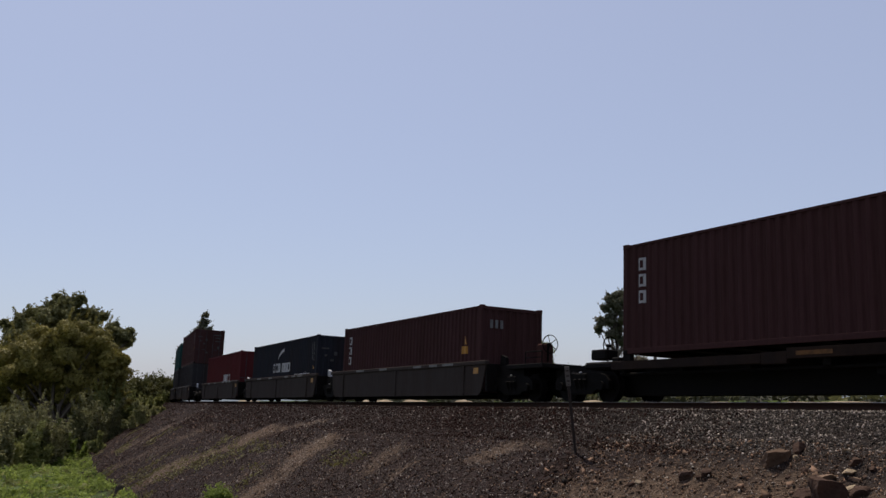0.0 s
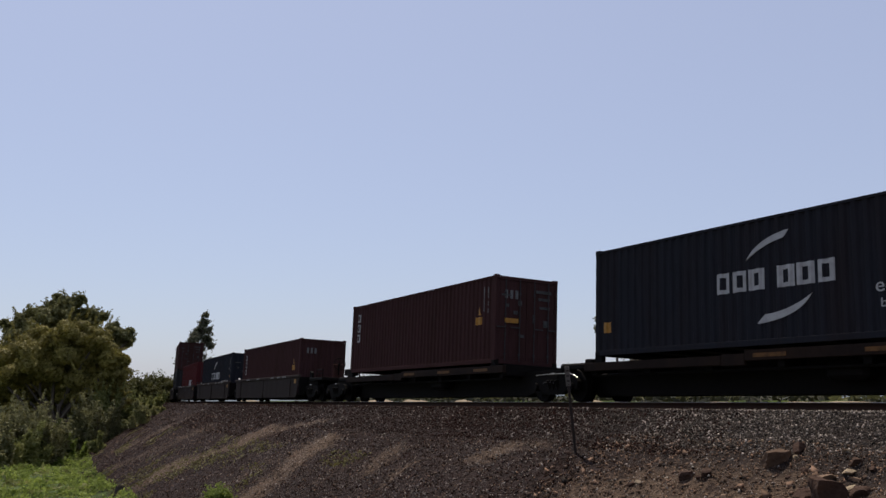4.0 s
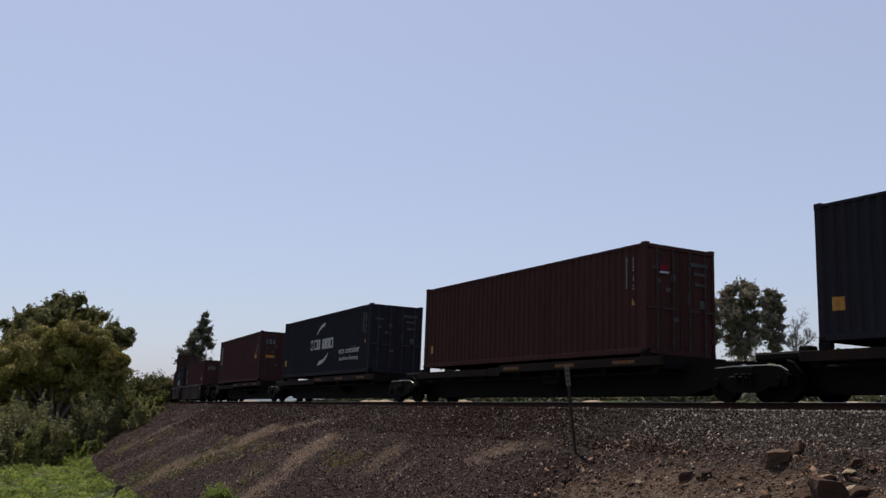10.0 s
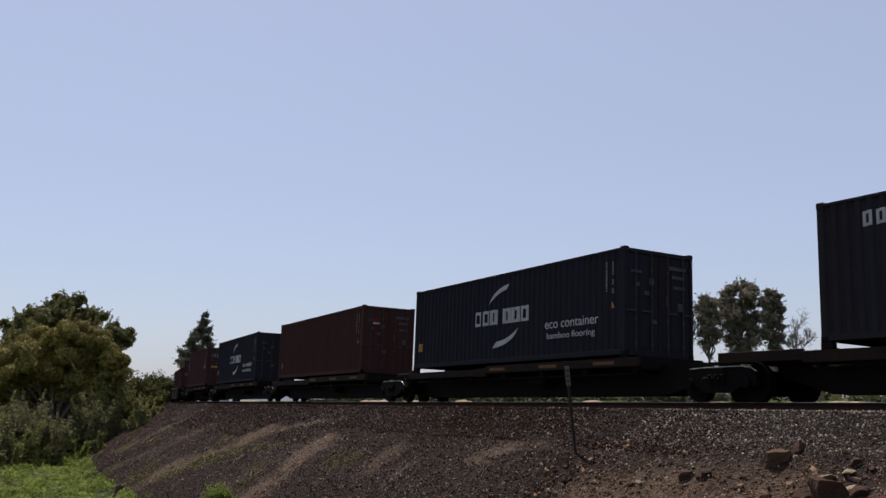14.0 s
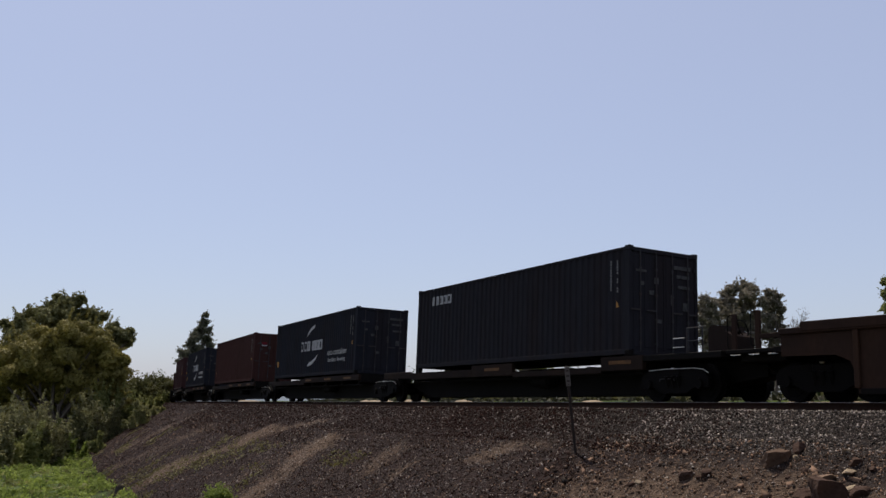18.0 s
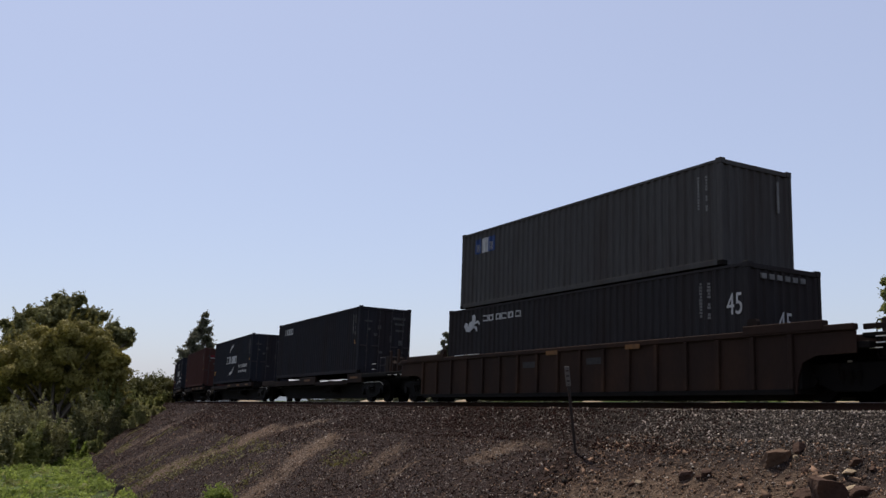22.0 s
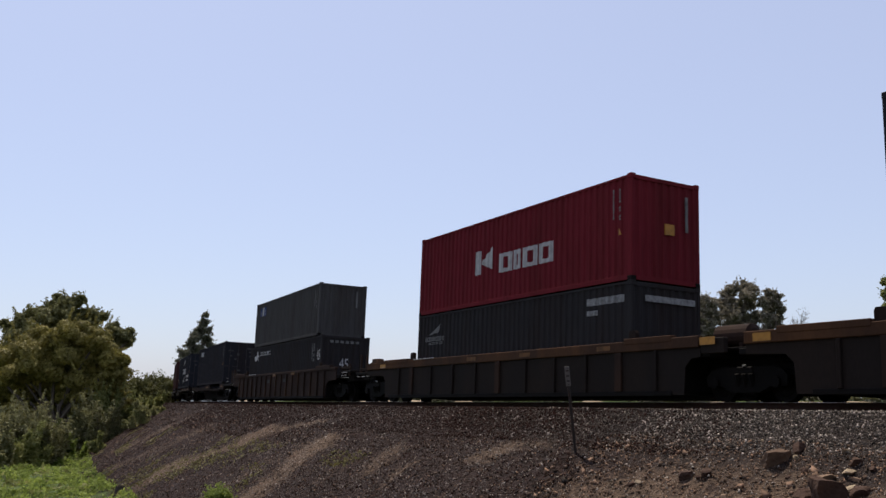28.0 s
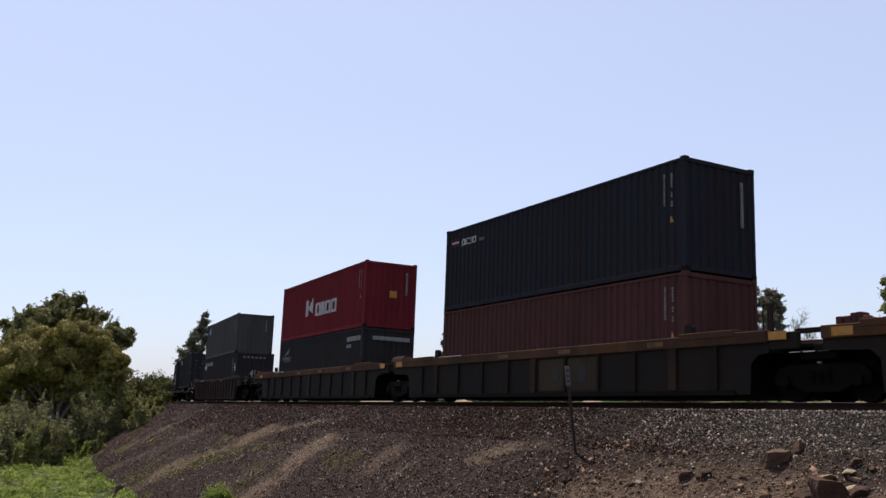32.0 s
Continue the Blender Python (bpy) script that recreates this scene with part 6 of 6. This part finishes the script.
        part("air_reservoir", bm, WELL_BROWN, car, "dark brown round air reservoir")
    seat(car, s, 9.6)
    return car


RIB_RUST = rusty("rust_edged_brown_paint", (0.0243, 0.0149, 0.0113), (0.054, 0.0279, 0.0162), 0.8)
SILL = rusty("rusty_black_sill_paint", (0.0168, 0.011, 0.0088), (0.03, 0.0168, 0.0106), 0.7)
PALE_SCRAWL = shade("faded_grey_marks", (0.0285, 0.02475, 0.02175), rough=0.8, scale=14, fine=40, dark=0.35, bump=0)
AMBER_DULL = shade("faded_yellow_strip", (0.125, 0.052, 0.010), rough=0.7, scale=5, dark=0.4, bump=0)

# ---------------------------------------------------------------- the train, front to back
for s_ in (86.1, 70.3, 54.5):
    low_well_car(s_)
for s_ in (33.0, 17.2):
    low_well_car(s_)
low_well_car(1.41, last=True)
Box("dark teal steel shipping container", TEAL).place_at(86.1, 0.29)
Box("dark teal steel shipping container stacked on another", TEAL, high=2.591).place_at(86.1, 3.2)
Box("slate blue steel shipping container", SLATE).place_at(70.3, 0.29)
Box("dark teal steel shipping container stacked on another", TEAL, high=2.591).place_at(70.3, 3.2)
Box("dark slate steel shipping container under a maroon one", SLATE).place_at(54.5, 0.29)
id_marks(Box("maroon steel shipping container stacked on a slate one", MAROON).place_at(54.5, 3.2))
bx = Box("dull red steel shipping container in a well car", CRIMSON).place_at(33.0, 0.29)
blocks(bx, -0.5, -3.0, 1.0, 1.5, 4, WHITE)
bx = Box("dark navy steel shipping container with white swoosh logo", NAVY, rear="wall").place_at(17.2, 0.29)
shipping_line_marks(bx)
bx = Box("maroon steel shipping container with white logo blocks", MAROON, rear="wall").place_at(1.41, 0.285)
tex_marks(bx)

FLAT = 1.208
spine_car(-17.96, first=True)
for s_ in (-35.29, -52.64, -69.98):
    spine_car(s_)
spine_car(-88.20, last=True)
bx = Box("maroon steel shipping container with white logo blocks", MAROON).place_at(-17.96, FLAT)
tex_marks(bx)
id_marks(bx, amber=False)
bx.end_mark(0.35, 0.85, 1.35, 1.5, AMBER, "yellow_panel", 0.03)
bx = Box("navy blue steel shipping container with white swoosh logo", NAVY).place_at(-35.29, FLAT)
shipping_line_marks(bx)
bx.mark(5.75, 5.45, 0.62, 0.9, AMBER, "yellow_panel")
bx = Box("dark oxide red steel shipping container with plain sides", OXIDE).place_at(-52.64, FLAT)
id_marks(bx)
bx.end_mark(0.45, 0.75, 2.2, 2.35, RED, "red_label", 0.03)
bx.end_mark(0.45, 0.75, 2.12, 2.18, WHITE, "red_label", 0.03)
bx.mark(5.62, 5.42, 0.5, 0.78, AMBER, "yellow_panel")
bx = Box("navy blue steel shipping container with white swoosh logo", NAVY).place_at(-69.98, FLAT)
shipping_line_marks(bx)
bx.mark(5.75, 5.45, 0.62, 0.9, AMBER, "yellow_panel")
bx = Box("dark blue steel shipping container with small white logo", DEEP).place_at(-88.20, FLAT)
blocks(bx, 5.05, 3.56, 2.26, 2.57, 5, WHITE)
id_marks(bx)

RIBS_C = [(8.25 - 1.025 * i, 0.12) for i in range(17)]
RIBS_D = [(6.1, 0.26), (4.55, 0.10), (2.98, 0.10), (1.45, 0.10), (0.07, 0.26), (-1.5, 0.10), (-2.98, 0.10), (-4.45, 0.10), (-5.84, 0.26), (7.15, 0.1), (-7.25, 0.1)]
C_S, D_S, E_S, F_S = -109.37, -132.82, -152.39, -171.96
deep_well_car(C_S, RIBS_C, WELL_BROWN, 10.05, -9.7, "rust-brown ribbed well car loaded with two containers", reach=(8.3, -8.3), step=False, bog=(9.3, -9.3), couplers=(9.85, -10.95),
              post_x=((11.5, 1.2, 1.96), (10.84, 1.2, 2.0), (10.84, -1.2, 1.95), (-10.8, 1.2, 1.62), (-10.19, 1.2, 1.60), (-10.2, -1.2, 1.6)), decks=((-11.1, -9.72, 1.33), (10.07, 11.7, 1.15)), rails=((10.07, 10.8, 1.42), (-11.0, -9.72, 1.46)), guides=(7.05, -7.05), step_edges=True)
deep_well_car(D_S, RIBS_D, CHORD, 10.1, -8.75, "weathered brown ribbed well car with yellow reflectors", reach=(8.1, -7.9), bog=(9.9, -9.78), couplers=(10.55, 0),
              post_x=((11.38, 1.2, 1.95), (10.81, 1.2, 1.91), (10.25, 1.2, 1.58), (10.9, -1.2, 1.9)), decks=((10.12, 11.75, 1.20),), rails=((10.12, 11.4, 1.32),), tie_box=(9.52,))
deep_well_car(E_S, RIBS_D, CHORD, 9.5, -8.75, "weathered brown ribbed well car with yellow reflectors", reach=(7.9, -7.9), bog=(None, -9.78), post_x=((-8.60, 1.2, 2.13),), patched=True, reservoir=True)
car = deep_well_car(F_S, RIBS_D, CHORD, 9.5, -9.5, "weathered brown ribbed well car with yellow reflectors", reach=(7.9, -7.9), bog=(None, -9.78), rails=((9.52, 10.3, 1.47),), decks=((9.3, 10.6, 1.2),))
g = random.Random(8)
for k in range(7):      # a heap of rusty tie-down fittings on the corner of the deck
    x, z = 8.55 + 0.10 * k, 1.56 + 0.05 * math.sin(k * 0.5)
    part("tie_down_fitting", block(bmesh.new(), x - 0.07, x + 0.07, 1.15 - g.uniform(0, 0.1), 1.36 + g.uniform(-0.05, 0.05), 1.50, z + g.uniform(0.06, 0.19), bevel=0.02), BRICK, car)

bx = Box("dark blue 45-foot steel shipping container with white logo", SLATE, length=13.716, rear="wall").place_at(C_S, 0.24)
blocks(bx, 4.61, 2.3, 2.38, 2.58, 6, WHITE)
BEAST = [[(5.80, 2.30), (5.66, 2.42), (5.56, 2.36), (5.50, 2.20), (5.62, 2.10), (5.70, 2.18), (5.62, 2.24)], [(5.50, 2.20), (5.44, 2.40), (5.30, 2.44), (5.22, 2.34), (5.26, 2.16), (5.40, 2.08), (5.60, 2.10)],
         [(5.26, 2.34), (5.20, 2.52), (5.26, 2.62), (5.14, 2.66), (5.02, 2.54), (5.10, 2.48), (5.06, 2.36), (5.16, 2.20), (5.26, 2.16)], [(5.08, 2.40), (4.90, 2.44), (4.76, 2.34), (4.78, 2.28), (4.92, 2.36), (5.08, 2.32)],
         [(5.12, 2.26), (4.96, 2.24), (4.92, 2.08), (4.98, 2.08), (5.04, 2.18), (5.16, 2.20)]]
for outline in BEAST:
    decal(bx, outline, WHITE, "logo_beast")
for a_, m_ in ((-6.2, Matrix(((-1, 0, 0, -6.2), (0, 0, 1, 1.224), (0, 1, 0, 1.72), (0, 0, 0, 1)))), (0, Matrix(((0, 0, -1, -6.87), (-1, 0, 0, 0.3), (0, 1, 0, 1.33), (0, 0, 0, 1))))):
    lettering("lettering", "45", WHITE, bx.root, m_, 0.46, 0.5, "large white painted number")
for i in range(6):
    bx.end_mark(0.80 - i * 0.26, 0.64 - i * 0.26, 2.56, 2.68, PALE, "logo_block", 0.01)
id_marks(bx, doors=False, amber=False)
bx = Box("dull grey steel shipping container stacked on a blue one", GREY_GREEN, high=2.591, rear="wall").place_at(C_S, 3.165)
for i, mt in enumerate((BLUE_PATCH, WHITE, BLUE_PATCH)):
    bx.mark(5.22 - i * 0.42, 4.82 - i * 0.42, 1.8, 2.3, mt, "logo_block")
for x in (5.12, 4.28):
    bx.mark(x, x - 0.22, 1.86, 2.12, WHITE, "logo_block")
id_marks(bx, doors=False, amber=False)
bx.end_mark(-0.75, -0.68, 1.5, 2.3, PALE)

bx = Box("dark slate blue steel shipping container in a well car", SLATE, rear="wall").place_at(D_S, 0.26)
bx.mark(-4.17, -5.74, 2.36, 2.56, STRIP, "number_strip")
bx.mark(-4.18, -4.61, 2.08, 2.22, STRIP, "number_strip")
bx.end_mark(-1.0, 0.75, 2.38, 2.55, STRIP, "number_strip", 0.01)
blocks(bx, 5.58, 4.06, 1.90, 2.06, 8, PALE)
blocks(bx, 5.3, 4.2, 1.78, 1.86, 6, PALE)
for k in range(3):
    decal(bx, curve_points(((5.30 - 0.16 * k, 2.12), (4.95 - 0.1 * k, 2.22 + 0.06 * k), (4.36 + 0.04 * k, 2.50 - 0.10 * k)), ((4.36 + 0.04 * k, 2.50 - 0.10 * k), (4.5, 2.36 - 0.08 * k), (4.62, 2.31 - 0.07 * k)), ((4.62, 2.31 - 0.07 * k), (4.95, 2.15 + 0.03 * k), (5.30 - 0.16 * k, 2.12)), n=5), PALE, "logo_wing", 1.2135 + 0.002 * k)
bx = Box("red steel shipping container with large white logo blocks", RED, rear="wall").place_at(D_S, 3.176)
LINE_Z = 3.176
bx.mark(2.05, 1.72, 4.24 - LINE_Z, 5.05 - LINE_Z, WHITE, "logo_block")
bx.mark(1.66, 0.95, 4.24 - LINE_Z, 5.05 - LINE_Z, WHITE, "logo_block", shape=lambda u: (0.42 - 0.3 * (1 - u), 0.42 + 0.58 * (1 - u) + 0.06))
for x0, x1 in ((0.52, -0.22), (-0.36, -0.72), (-0.88, -1.66), (-1.78, -2.48)):
    open_block(bx, x0, x1, 4.15 - LINE_Z, 4.78 - LINE_Z, WHITE)
id_marks(bx, doors=False)
bx.end_mark(-0.28, 0.05, 1.35, 1.65, AMBER, "yellow_panel", 0.01)
bx.end_mark(-0.78, -0.70, 1.5, 2.5, PALE, out=0.01)

bx = Box("brick red steel shipping container in a well car", BRICK, rear="wall").place_at(E_S, 0.26)
id_marks(bx, doors=False)
bx = Box("dark navy steel shipping container stacked on a red one", NAVY, rear="wall").place_at(E_S, 3.186)
for i in range(3):
    bx.mark(5.68, 5.2, 2.26 + i * 0.11, 2.33 + i * 0.11, RED if i % 2 == 0 else WHITE, "logo_flag")
blocks(bx, 5.05, 3.93, 2.24, 2.46, 3, WHITE)
blocks(bx, 3.85, 3.46, 2.24, 2.34, 3, PALE)
id_marks(bx, doors=False)
bx.end_mark(-0.78, -0.70, 1.3, 2.5, PALE, out=0.01)


# ---------------------------------------------------------------- what moves
def motions():
    """The whole train rolls along the curve; every wheelset turns with it."""
    times = [i * 0.5 for i in range(65)]
    for thing, s, half, lift in MOVERS:
        walk(thing, [(t, ride(s + run(t), half) @ pose(0, 0, lift)) for t in times])
    step = [i * 0.1 for i in range(321)]
    for ob, x in SPINNERS:
        walk(ob, [(t, pose(x, 0, 0.42) @ Matrix.Rotation(run(t) / 0.42, 4, "Y")) for t in step])


motions()
